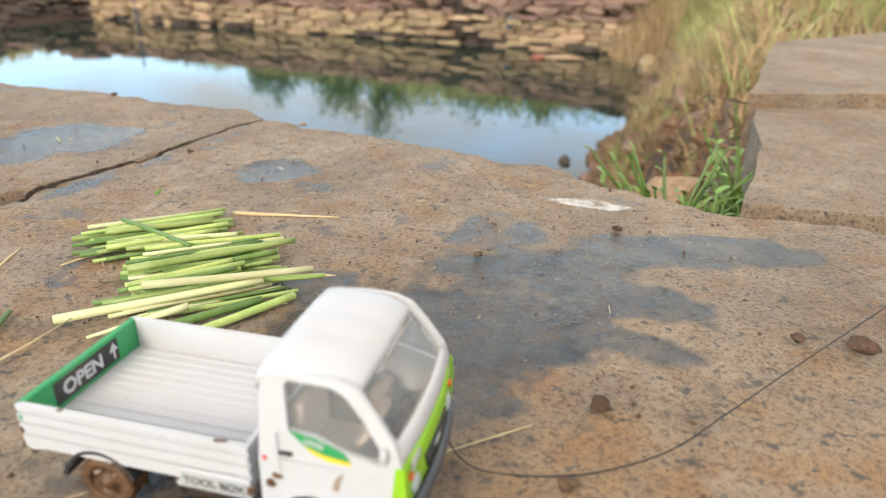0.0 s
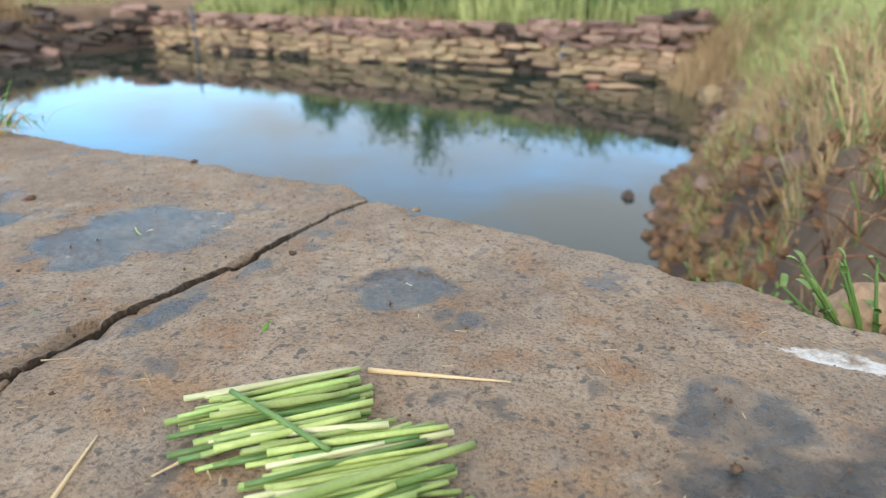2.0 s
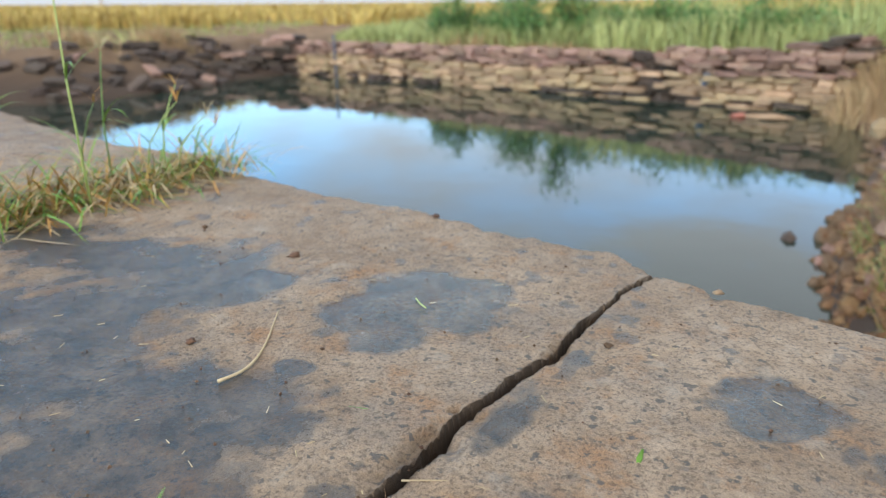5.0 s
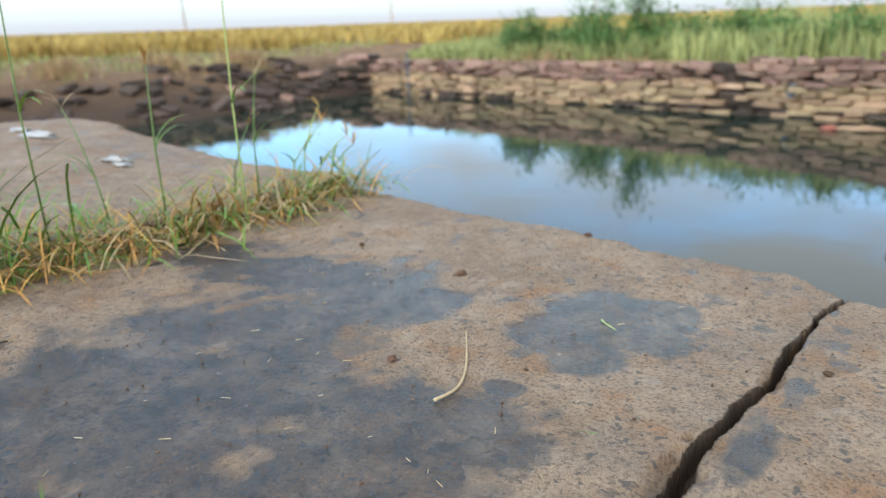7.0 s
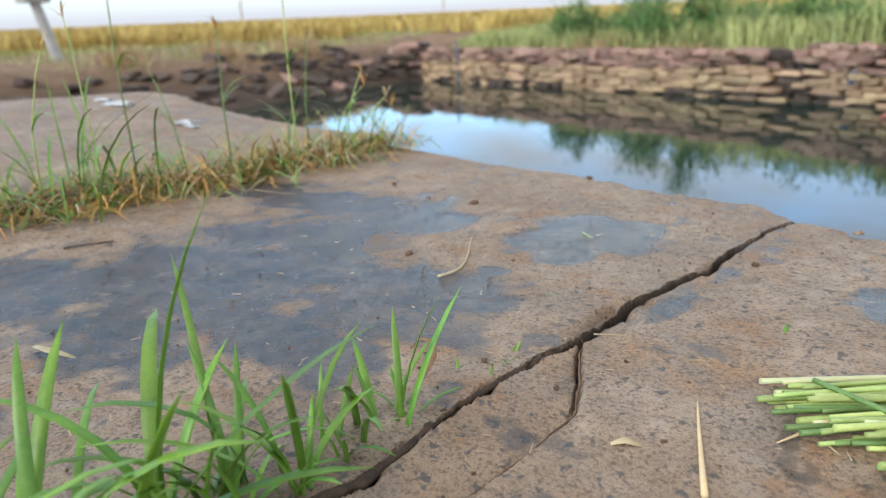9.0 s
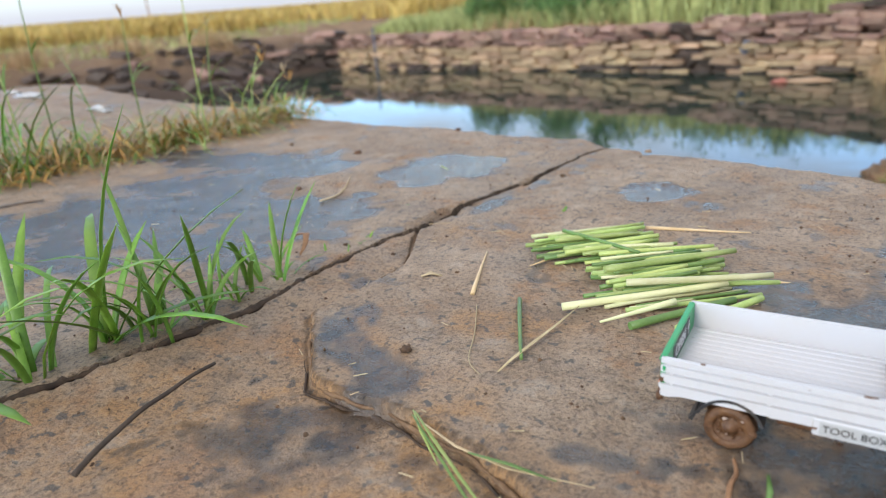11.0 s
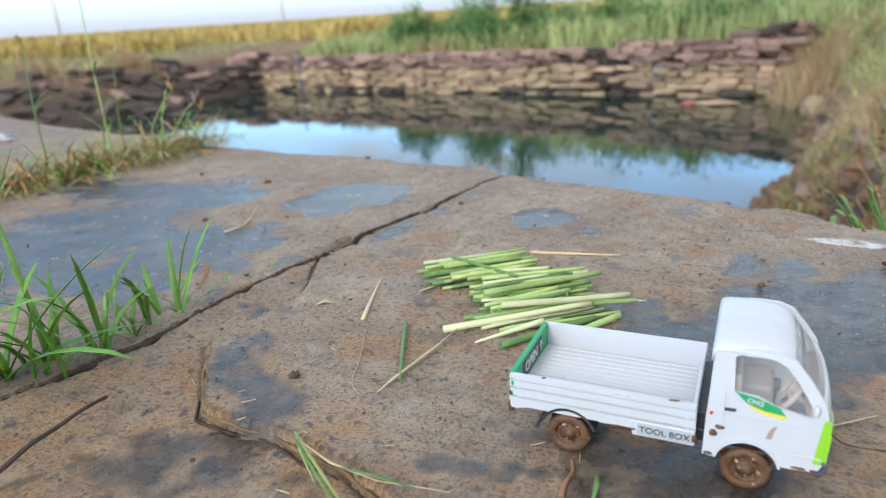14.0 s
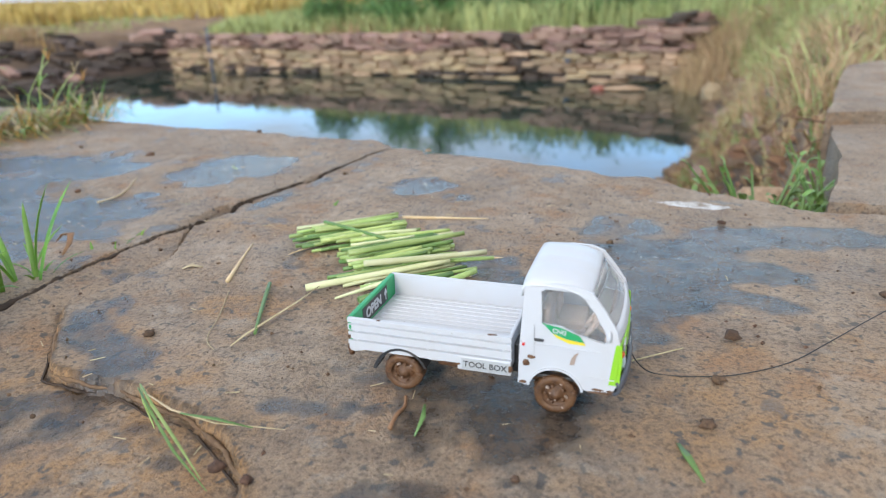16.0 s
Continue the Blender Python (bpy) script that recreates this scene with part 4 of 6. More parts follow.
    # patches of mud on the body
    for k, (x, y, z, sx, sy, sz) in enumerate(((56.4, -26.1, 25.6, 1.6, .35, .9), (54.2, -26.1, 22.6, 1.5, .35, 1.6), (53.0, -26.0, 13.6, 1.6, .4, .7), (47.8, -26.4, 18.6, 1.0, .5, 1.8),
                                          (83, -26.1, 14.6, 2.6, .35, .5), (87.5, -26, 14.6, 1.4, .35, .5), (40, -24.8, 32.5, 2.2, .8, .35), (-10, -24.8, 32.5, 1.2, .8, .3),
                                          (-24.6, -24, 18.6, .8, 2.2, 2.0), (-24.8, -22.6, 14.8, 1.4, 1.8, 2.2), (-24.8, 24, 29, .6, 1.8, 2.2), (52.2, 15, 51, .4, 1.0, 1.6),
                                          (-23.8, -25.8, 24, 1.0, .5, 1.6), (26, -26.6, 18, .8, .3, .5), (70, -25, 15, 2, .5, .8))):
        bm = lump(1.0, 60 + k, 1.0, 2, 0.45)
        bmesh.ops.scale(bm, vec=(sx * MM, sy * MM, sz * MM), verts=bm.verts)
        bmesh.ops.translate(bm, vec=(x * MM, y * MM, z * MM), verts=bm.verts)
        part("mud_patch", bm, M_MUD, t, smooth=True)
    t.matrix_world = pose(0.4086, -0.4112, 0.0005, 0, 0, -7.9)
    return t


truck = build_truck()

# ---- loose things on the slabs ----
M_STALK = mat("green_stalk", (0.24, 0.35, 0.085), (0.46, 0.54, 0.19), 0.45, 60, 700, 0.25, vary=0.28, depth=0.0004)
M_STALK_PALE = mat("pale_stalk", (0.50, 0.52, 0.25), (0.66, 0.65, 0.40), 0.45, 60, 700, 0.25, vary=0.15, depth=0.0004)
M_STALK_DARK = mat("dark_stalk", (0.075, 0.155, 0.035), (0.16, 0.26, 0.07), 0.45, 60, 700, 0.25, vary=0.2, depth=0.0004)
M_PEELED = mat("peeled_stick", (0.55, 0.38, 0.19), (0.75, 0.58, 0.34), 0.55, 50, 600, 0.3, depth=0.0004)
M_STRAW = mat("dry_straw", (0.34, 0.26, 0.14), (0.58, 0.47, 0.28), 0.7, 80, 700, 0.3, vary=0.2, depth=0.0004)
M_BARK = mat("dark_bark", (0.025, 0.017, 0.012), (0.085, 0.06, 0.042), 0.85, 90, 600, 0.8, depth=0.0008)
M_CLOD = mat("soil_clod", (0.05, 0.028, 0.016), (0.16, 0.09, 0.05), 0.9, 200, 800, 0.9, vary=0.3, depth=0.0008)
M_BLADE = mat("fresh_grass", (0.065, 0.17, 0.015), (0.18, 0.34, 0.04), 0.45, 30, 300, 0.1, vary=0.3, depth=0.0003)
M_DRYLEAF = mat("dry_leaf", (0.12, 0.06, 0.025), (0.34, 0.20, 0.09), 0.75, 60, 400, 0.4, vary=0.3, depth=0.0005)
M_THREAD = mat("black_thread", (0.012, 0.012, 0.012), (0.03, 0.028, 0.026), 0.6, 60, 400, 0.0)


def stalk(a, b, ra, rb, material, label, name="green_stalk", group="cut stalks in the pile", node_at=0.0, sides=9, category="stalk"):
    """A cut hollow-ended stalk from a to b, with a faint joint."""
    a, b = Vector(a), Vector(b)
    n = 7
    sag = Vector((random.uniform(-1, 1), random.uniform(-1, 1), 0)) * (b - a).length * 0.008
    path, radii = [], []
    for i in range(n):
        s = i / (n - 1)
        path.append(a.lerp(b, s) + sag * math.sin(math.pi * s))
        r = ra + (rb - ra) * s
        if node_at and abs(s - node_at) < 0.09:
            r *= 1.12
        radii.append(r * random.uniform(0.97, 1.03))
    v, f = tube_data(path, radii, sides)
    # sunken pith at the thick end
    base = len(v)
    d = (b - a).normalized()
    for k in range(sides):
        v.append((Vector(v[k]).lerp(path[0], 0.28))[:])
    f.remove(tuple(reversed(range(sides))))
    f += [(k, base + k, base + (k + 1) % sides, (k + 1) % sides) for k in range(sides)]
    v.append((path[0] + d * ra * 0.5)[:])
    f += [(base + k, base + sides, base + (k + 1) % sides) for k in range(sides)]
    ob = from_arrays(name, v, f, material, smooth=True)
    return tagged(ob, label, category, group)


def build_pile():
    rnd = random.Random(11)
    rows = 36
    for i in range(rows):
        s = i / (rows - 1)
        for layer in range(3):
            if layer == 2 and (rnd.random() < 0.35 or s > 0.86):
                continue
            if layer == 1 and s > 0.93:
                continue
            q = min(1.0, max(0.0, s + rnd.uniform(-0.035, 0.035)))
            # three loose bunches that lie a little askew
            bunch = 0 if q < 0.36 else (1 if q < 0.72 else 2)
            slip = (-0.010, 0.008, 0.0)[bunch] + rnd.uniform(-0.008, 0.008)
            left = Vector((0.288, -0.238, 0)).lerp(Vector((0.352, -0.338, 0)), q)
            right = Vector((0.351, -0.203, 0)).lerp(Vector((0.412, -0.300, 0)), q)
            d = (right - left).normalized()
            turn = (0.02, -0.10, 0.02)[bunch] + rnd.gauss(0, 0.075)
            d = Matrix.Rotation(turn, 3, "Z") @ d
            mid = (left + right) / 2 + d * slip
            half = (right - left).length / 2 * rnd.uniform(0.72, 1.1)
            if layer == 2:
                half *= rnd.uniform(0.75, 1.0)
            r = rnd.uniform(0.0010, 0.0016)
            z = r + layer * 0.0027 + rnd.uniform(0, 0.0007)
            tilt = rnd.uniform(-0.0012, 0.0012) * (layer > 0)
            a, b = mid - d * half, mid + d * half
            if rnd.random() < 0.4:
                a, b = b, a
            pick = rnd.random()
            m, label = ((M_STALK, "fresh green cut stalk lying in the pile") if pick < 0.56 else
                        (M_STALK_PALE, "pale yellowish green cut stalk in the pile") if pick < 0.76 else (M_STALK_DARK, "dark green cut stalk lying in the pile"))
            stalk((a.x, a.y, z + tilt), (b.x, b.y, z - tilt), r, r * rnd.uniform(0.72, 0.95), m, label, node_at=rnd.choice((0, 0.4, 0.66)))
    # stalks that stand out
    for a, b, ra, rb, m, label in (
            ((0.322, -0.340, 0.0022), (0.402, -0.298, 0.006), 0.0022, 0.0018, M_STALK_PALE, "long pale stalk at the pile's front edge"),
            ((0.359, -0.353, 0.0022), (0.406, -0.312, 0.003), 0.0021, 0.0019, M_STALK_DARK, "dark green stalk lying loose before the pile"),
            ((0.381, -0.3495, 0.002), (0.419, -0.304, 0.002), 0.002, 0.0019, M_STALK, "green stalk lying loose beside the pile"),
            ((0.373, -0.305, 0.0062), (0.428, -0.2825, 0.0025), 0.0019, 0.0013, M_STALK, "green stalk with a pointed tip at the pile"),
            ((0.344, -0.351, 0.0016), (0.378, -0.327, 0.006), 0.0006, 0.0019, M_STALK_PALE, "pale stalk with a sharpened end"),
            ((0.299, -0.241, 0.0095), (0.352, -0.269, 0.0085), 0.0013, 0.0012, M_STALK_DARK, "thin dark green stalk across the pile's top"),
            ((0.338, -0.305, 0.0110), (0.405, -0.258, 0.0100), 0.0022, 0.0017, M_STALK, "thick green stalk lying on the pile's top"),
            ((0.352, -0.318, 0.0100), (0.424, -0.288, 0.0086), 0.002, 0.0017, M_STALK_PALE, "pale pinkish stalk on the pile's top"),
            ((0.427, -0.2825, 0.0025), (0.434, -0.281, 0.0022), 0.0008, 0.0001, M_PEELED, "dry tan tip of a cut stalk")):
        stalk(a, b, ra, rb, m, label)
    for a, b, ra, rb in (((0.348, -0.203, 0.0016), (0.4145, -0.2005, 0.0014), 0.0014, 0.0004), ((0.308, -0.262, 0.003), (0.2885, -0.2855, 0.0008), 0.0014, 0.0003),
                         ((0.254, -0.268, 0.0011), (0.268, -0.333, 0.0011), 0.0004, 0.0014)):
        stalk(a, b, ra, rb, M_PEELED, "peeled pale wooden stick with a sharp tip", "peeled_stick", "peeled sticks on the slab", category="stick")
    stalk((0.316, -0.396, 0.0013), (0.2965, -0.334, 0.0013), 0.0009, 0.0013, M_STALK_DARK, "dark green stalk lying alone on the slab", "green_stalk", "cut stalks on the slab")


build_pile()


def lying(name, pts, r0, r1, material, label, category, sides=6, group=""):
    """A curved thin piece that lies on the slab, through plan points."""
    P = [Vector((p[0], p[1], p[2] if len(p) > 2 else 0.0)) for p in pts]
    path = []
    for i in range(len(P) - 1):
        p0, p1, p2, p3 = P[max(i - 1, 0)], P[i], P[i + 1], P[min(i + 2, len(P) - 1)]
        for k in range(5):
            u = k / 5
            path.append(0.5 * (2 * p1 + (p2 - p0) * u + (2 * p0 - 5 * p1 + 4 * p2 - p3) * u * u + (3 * p1 - p0 - 3 * p2 + p3) * u ** 3))
    path.append(P[-1])
    n = len(path)
    radii = [r0 + (r1 - r0) * i / (n - 1) for i in range(n)]
    path = [p + Vector((0, 0, max(r0, r1) * 0.8)) for p in path]
    v, f = tube_data(path, radii, sides)
    return tagged(from_arrays(name, v, f, material, smooth=True), label, category, group)


def blade_data(base, heading, length, width, curl, lean=0.25, v=None, f=None, n=7, fold=0.25):
    """A grass blade: a tapered arching strip with a folded midrib."""
    v, f = ([], []) if v is None else (v, f)
    d = Vector((math.cos(heading), math.sin(heading), 0))
    s = Vector((-d.y, d.x, 0))
    p = Vector(base)
    ang = math.pi / 2 - lean
    k0 = len(v)
    for i in range(n):
        q = i / (n - 1)
        w = width * (0.55 + 0.9 * q) * (1 - q) ** 0.55 if q < 1 else 0.0
        w = max(w, width * 0.02)
        up = Vector((0, 0, 1)) * math.cos(ang) - d * math.sin(ang)
        v += [(p - s * w + up * w * fold)[:], p[:], (p + s * w + up * w * fold)[:]]
        p = p + (d * math.cos(ang) + Vector((0, 0, 1)) * math.sin(ang)) * (length / (n - 1))
        ang -= curl / (n - 1)
        if p.z < base[2] + 0.0012 and ang < 0:
            p.z, ang = base[2] + 0.0012, 0.0
    for i in range(n - 1):
        a = k0 + 3 * i
        f += [(a, a + 1, a + 4, a + 3), (a + 1, a + 2, a + 5, a + 4)]
    return v, f


def grass_plant(x, y, z, count, height, width, seed, material=None, label="fresh green grass plant growing in the crack", spread=0.012, lean=0.35, curl=1.0, group="grass plants along the crack"):
    rnd = random.Random(seed)
    root = tagged(new("grass_plant"), label, "grass", group)
    root.location = (x, y, z)
    for k in range(count):
        a = rnd.uniform(0, 2 * math.pi)
        r = spread * rnd.random()
        v, f = blade_data((r * math.cos(a), r * math.sin(a), 0), rnd.uniform(0, 2 * math.pi), height * rnd.uniform(0.5, 1.15), width * rnd.uniform(0.7, 1.2), rnd.uniform(0.2, 1.4) * curl, rnd.uniform(0.05, 1.2) * lean)
        ob = from_arrays("blade", v, f, material or M_BLADE, root, smooth=True)
        m = ob.modifiers.new("thickness", "SOLIDIFY")
        m.thickness = 0.0002
    return root


for i, (x, y, z, n, h, w, lean, curl) in enumerate(((0.104, -0.412, -0.006, 8, 0.105, 0.0023, 0.6, 1.2), (0.122, -0.398, -0.006, 8, 0.072, 0.0020, 0.5, 1.0), (0.128, -0.372, -0.006, 4, 0.036, 0.0014, 0.5, 1.0),
                                                    (0.131, -0.347, -0.008, 8, 0.060, 0.0017, 0.5, 0.9), (0.094, -0.436, -0.006, 9, 0.120, 0.0030, 0.8, 1.2), (0.152, -0.288, -0.010, 4, 0.014, 0.0010, 0.5, 1.0),
                                                    (0.160, -0.268, -0.010, 4, 0.016, 0.0010, 0.5, 1.0), (0.082, -0.475, -0.006, 10, 0.085, 0.0026, 1.0, 1.4), (0.070, -0.51, -0.006, 9, 0.09, 0.0028, 0.9, 1.3),
                                                    (0.118, -0.425, -0.006, 6, 0.05, 0.0016, 0.9, 1.4), (0.137, -0.333, -0.008, 5, 0.03, 0.0012, 0.6, 1.2))):
    grass_plant(x, y, z, n + 2, h * 1.1, w * 1.35, 300 + i, lean=lean, curl=curl)

lying("straw", [(0.19, -0.221), (0.213, -0.214), (0.238, -0.217), (0.255, -0.232)], 0.0005, 0.0003, M_STRAW, "thin curved straw lying on the slab", "straw", group="straws")
lying("straw", [(0.287, -0.209), (0.300, -0.2105), (0.310, -0.215), (0.318, -0.222)], 0.0007, 0.0004, M_STRAW, "pale curved straw beside the stalk pile", "straw", group="straws")
lying("straw", [(0.0650, -0.181), (0.071, -0.165), (0.066, -0.140), (0.046, -0.094)], 0.0011, 0.0005, M_STRAW, "bent dry straw lying on the wet slab", "straw", group="straws")
lying("straw", [(0.476, -0.421), (0.497, -0.404), (0.505, -0.399), (0.530, -0.384)], 0.0006, 0.0003, M_STRAW, "long thin straw lying on the slab", "straw", group="straws")
lying("straw", [(0.34, -0.182), (0.352, -0.188), (0.357, -0.198), (0.360, -0.206)], 0.0004, 0.0003, M_BARK, "thin dark twig bent on the slab", "twig")
lying("straw", [(0.275, -0.345), (0.285, -0.375), (0.292, -0.402), (0.302, -0.413)], 0.0003, 0.0002, M_STRAW, "hair-thin pale straw on the slab", "straw", group="straws")
lying("twig", [(0.143, -0.179), (0.151, -0.178), (0.159, -0.177)], 0.0006, 0.0004, M_STALK_DARK, "short green twig on the slab", "twig")
lying("twig", [(0.125, -0.045), (0.131, -0.052), (0.137, -0.057)], 0.0006, 0.0004, M_STALK, "short green twig on the wet patch", "twig")
lying("twig", [(-0.262, -0.255), (-0.250, -0.243, 0.001), (-0.238, -0.224)], 0.0009, 0.0006, M_BARK, "short dark twig on the wet slab", "twig")
lying("dark_stick", [(0.174, -0.442, 0.001), (0.1725, -0.456, 0.002), (0.1708, -0.470, 0.001), (0.1712, -0.484, 0.002), (0.1705, -0.497, 0.0), (0.1745, -0.512, 0.001), (0.176, -0.524, -0.001)], 0.0009, 0.0014, M_BARK, "dark dead stick lying on the low slab", "stick", 7)
lying("brown_stick", [(0.4075, -0.4425, 0.0008), (0.4085, -0.449), (0.4068, -0.456, 0.0006), (0.4060, -0.4645)], 0.0007, 0.0011, M_DRYLEAF, "short brown stick lying by the truck's wheel", "stick", 6)
lying("thread", [(0.501, -0.410, 0.016), (0.506, -0.4095, 0.006), (0.514, -0.4085, 0.0), (0.530, -0.409, 0.0), (0.55, -0.405, 0.0), (0.575, -0.393, 0.001), (0.60, -0.371, 0.002), (0.640, -0.335, 0.004), (0.75, -0.23, 0.0)],
      0.00028, 0.00028, M_THREAD, "thin black pull thread tied to the toy truck", "thread", 5)


def leaf_strip(name, pts, width, material, label, category="leaf", lift=0.0006, group=""):
    """A flat, slightly curled strip of leaf with real thickness."""
    v, f = [], []
    n = len(pts)
    for i, p in enumerate(pts):
        a, b = Vector(pts[max(i - 1, 0)]), Vector(pts[min(i + 1, n - 1)])
        d = (b - a).normalized()
        s = Vector((-d.y, d.x, 0))
        q = i / (n - 1)
        w = width * max(0.06, math.sin(math.pi * min(0.97, 0.08 + 0.88 * q)) ** 0.6)
        c = Vector(p) + Vector((0, 0, lift))
        v += [(c - s * w + Vector((0, 0, w * 0.5)))[:], c[:], (c + s * w + Vector((0, 0, w * 0.35)))[:]]
    for i in range(n - 1):
        a = 3 * i
        f += [(a, a + 1, a + 4, a + 3), (a + 1, a + 2, a + 5, a + 4)]
    ob = tagged(from_arrays(name, v, f, material, smooth=True), label, category, group)
    m = ob.modifiers.new("thickness", "SOLIDIFY")
    m.thickness = 0.0003
    return ob


leaf_strip("leaf_strip", [(0.309, -0.409, 0.0), (0.3125, -0.398, 0.001), (0.318, -0.380, 0.001), (0.324, -0.360, 0.001), (0.331, -0.340, 0.003)], 0.0010, M_STRAW, "pale dry leaf strip lying before the pile")
leaf_strip("leaf", [(0.418, -0.452, 0.004), (0.4185, -0.458, 0.002), (0.417, -0.468, 0.0)], 0.0011, M_STALK_DARK, "small fresh green leaf by the truck")
leaf_strip("leaf", [(0.517, -0.459, 0.0), (0.519, -0.468, 0.001), (0.523, -0.480, 0.0)], 0.0016, M_STALK_DARK, "green leaf piece lying on the slab")
leaf_strip("leaf", [(0.469, -0.391, 0.002), (0.470, -0.397, 0.001), (0.471, -0.404, 0.0)], 0.0016, M_BLADE, "small green leaf lying on the wet slab")
leaf_strip("leaf", [(0.285, -0.170, 0.003), (0.284, -0.175, 0.001), (0.2835, -0.179, 0.0)], 0.0014, M_BLADE, "small green leaf lying on the slab")
leaf_strip("bark_flake", [(0.228, -0.317, 0.0), (0.233, -0.314, 0.001), (0.240, -0.3125, 0.0)], 0.0026, M_STRAW, "pale bark flake lying on the slab", "bark")
leaf_strip("dead_leaf", [(0.108, -0.285, 0.002), (0.112, -0.281, 0.007), (0.122, -0.284, 0.009), (0.128, -0.294, 0.006), (0.129, -0.304, 0.001)], 0.0024, M_DRYLEAF, "curled brown dead leaf beside the crack")
leaf_strip("dry_leaf_strip", [(-0.095, -0.375, 0.001), (-0.072, -0.378, 0.004), (-0.058, -0.373, 0.001)], 0.003, M_STRAW, "folded straw-coloured leaf on the slab")
# torn grass lying over the step in the stone
for k, (pts, w) in enumerate((([(0.288, -0.452, 0.003), (0.300, -0.463, 0.001), (0.318, -0.477, -0.004), (0.340, -0.496, -0.006)], 0.0008),
                              ([(0.287, -0.453, 0.002), (0.301, -0.466, 0.0), (0.322, -0.484, -0.005), (0.346, -0.502, -0.006)], 0.0007),
                              ([(0.292, -0.456, 0.002), (0.312, -0.467, 0.002), (0.335, -0.473, 0.002), (0.365, -0.472, 0.001)], 0.0006),
                              ([(0.286, -0.450, 0.002), (0.294, -0.460, 0.0), (0.306, -0.472, -0.004)], 0.0007),
                              ([(0.318, -0.470, 0.003), (0.335, -0.472, 0.003), (0.352, -0.474, 0.002)], 0.0009))):
    leaf_strip("torn_grass", pts, w, (M_STALK, M_STALK_DARK, M_STRAW)[k % 3], "torn green grass blade lying over the step", "grass", group="torn grass blades")


def clod(x, y, r, seed, z=0.0, material=None, label="small dark soil clod on the slab", name="soil_clod", squash=0.55, category="soil", group="soil clods on the slab", detail=2):
    bm = lump(r * 0.85, seed, squash, detail, 0.7)
    ob = tagged(part(name, bm, material or M_CLOD, smooth=True), label, category, group)
    ob.location = (x, y, z + r * squash * 0.75)
    ob.rotation_euler = (0, 0, seed * 1.7)
    return ob


for i, (x, y, r) in enumerate(((0.0, 0.0, 0.0046), (0.071, 0.137, 0.0040), (-0.121, 0.040, 0.0032), (0.020, -0.149, 0.0034), (0.258, -0.072, 0.0030), (0.53, -0.446, 0.0034), (0.362, -0.501, 0.0028), (0.348, -0.496, 0.0036),
                               (0.458, -0.487, 0.0020), (0.54, -0.412, 0.0036), (0.50, -0.457, 0.0017), (0.555, -0.371, 0.0044), (0.498, -0.464, 0.0014), (0.259, -0.402, 0.0030), (0.669, -0.318, 0.0060),
                               (0.646, -0.313, 0.0030), (0.432, -0.404, 0.0026), (0.503, -0.243, 0.0028), (0.585, -0.195, 0.0030), (0.247, -0.305, 0.0016), (0.192, -0.285, 0.0018), (0.206, -0.278, 0.0016),
                               (0.215, -0.245, 0.0016), (0.148, -0.275, 0.002), (0.10, -0.13, 0.0016), (0.318, -0.2, 0.0012))):
    clod(x, y, r, i + 1)
clod(0.3215, 0.031, 0.0036, 77, material=M_STONE, label="pale pebble near the slab's edge", name="pebble", category="pebble")


def build_crumbs():
    """Grit and crumbs of soil scattered over the slabs."""
    rnd = random.Random(5)
    v, f = [], []
    for k in range(1100):
        x, y = rnd.uniform(-0.2, 0.68), rnd.uniform(-0.56, 0.08)
        if y > 0.05 - 0.5 * max(0.0, x - 0.25):
            continue
        r = 0.0005 + 0.0009 * rnd.random() ** 3
        b = len(v)
        z = r * 0.5 - (0.006 if y < -0.45 and x < 0.3 else 0)
        for dx, dy, dz in ((1, 0, 0), (-1, 0, 0), (0, 1, 0), (0, -1, 0), (0, 0, 0.8), (0, 0, -0.8)):
            q = rnd.uniform(0.7, 1.3) * r
            v.append((x + dx * q, y + dy * q, z + dz * q))
        f += [(b + i, b + j, b + t) for i, j in ((0, 2), (2, 1), (1, 3), (3, 0)) for t in (4,)] + [(b + j, b + i, b + 5) for i, j in ((0, 2), (2, 1), (1, 3), (3, 0))]
    tagged(from_arrays("soil_crumbs", v, f, M_CLOD), "fine dark soil crumbs scattered over the slabs", "soil", kind="stuff")
    # short straw bits
    v, f = [], []
    for k in range(170):
        x, y, a = rnd.uniform(-0.15, 0.66), rnd.uniform(-0.54, 0.02), rnd.uniform(0, 6.28)
        if y < 0.05 - 0.5 * max(0.0, x - 0.25):
            l = rnd.uniform(0.002, 0.007)
            v, f = tube_data([(x, y, 0.0006), (x + l * math.cos(a), y + l * math.sin(a), 0.0009)], [0.0003, 0.0002], 4, v, f)
    tagged(from_arrays("straw_bits", v, f, M_STRAW), "tiny straw bits scattered over the slabs", "straw", kind="stuff")


build_crumbs()

# ---- far stone wall and dark rubble ----
def stone_mesh(seed, cuts=2, rough=0.10):
    bm = bmesh.new()
    bmesh.ops.create_cube(bm, size=1.0)
    bmesh.ops.bevel(bm, geom=list(bm.edges), offset=0.12, segments=1, affect="EDGES")
    for v in bm.verts:
        n = noise.noise_vector(v.co * 1.9 + Vector((seed * 7.7, seed, 2)))
        v.co += n * rough
    me = bpy.data.meshes.new("stone")
    bm.to_mesh(me)
    bm.free()
    return me


def meshes_of(material, count, seed, rough=0.1):
    out = []
    for i in range(count):
        me = stone_mesh(seed + i, rough=rough)
        me.materials.append(material)
        out.append(me)
    return out


TAN, RED, DARK = meshes_of(M_STONE, 8, 10), meshes_of(M_REDSTONE, 8, 30, 0.16), meshes_of(M_DARKSTONE, 8, 50, 0.2)


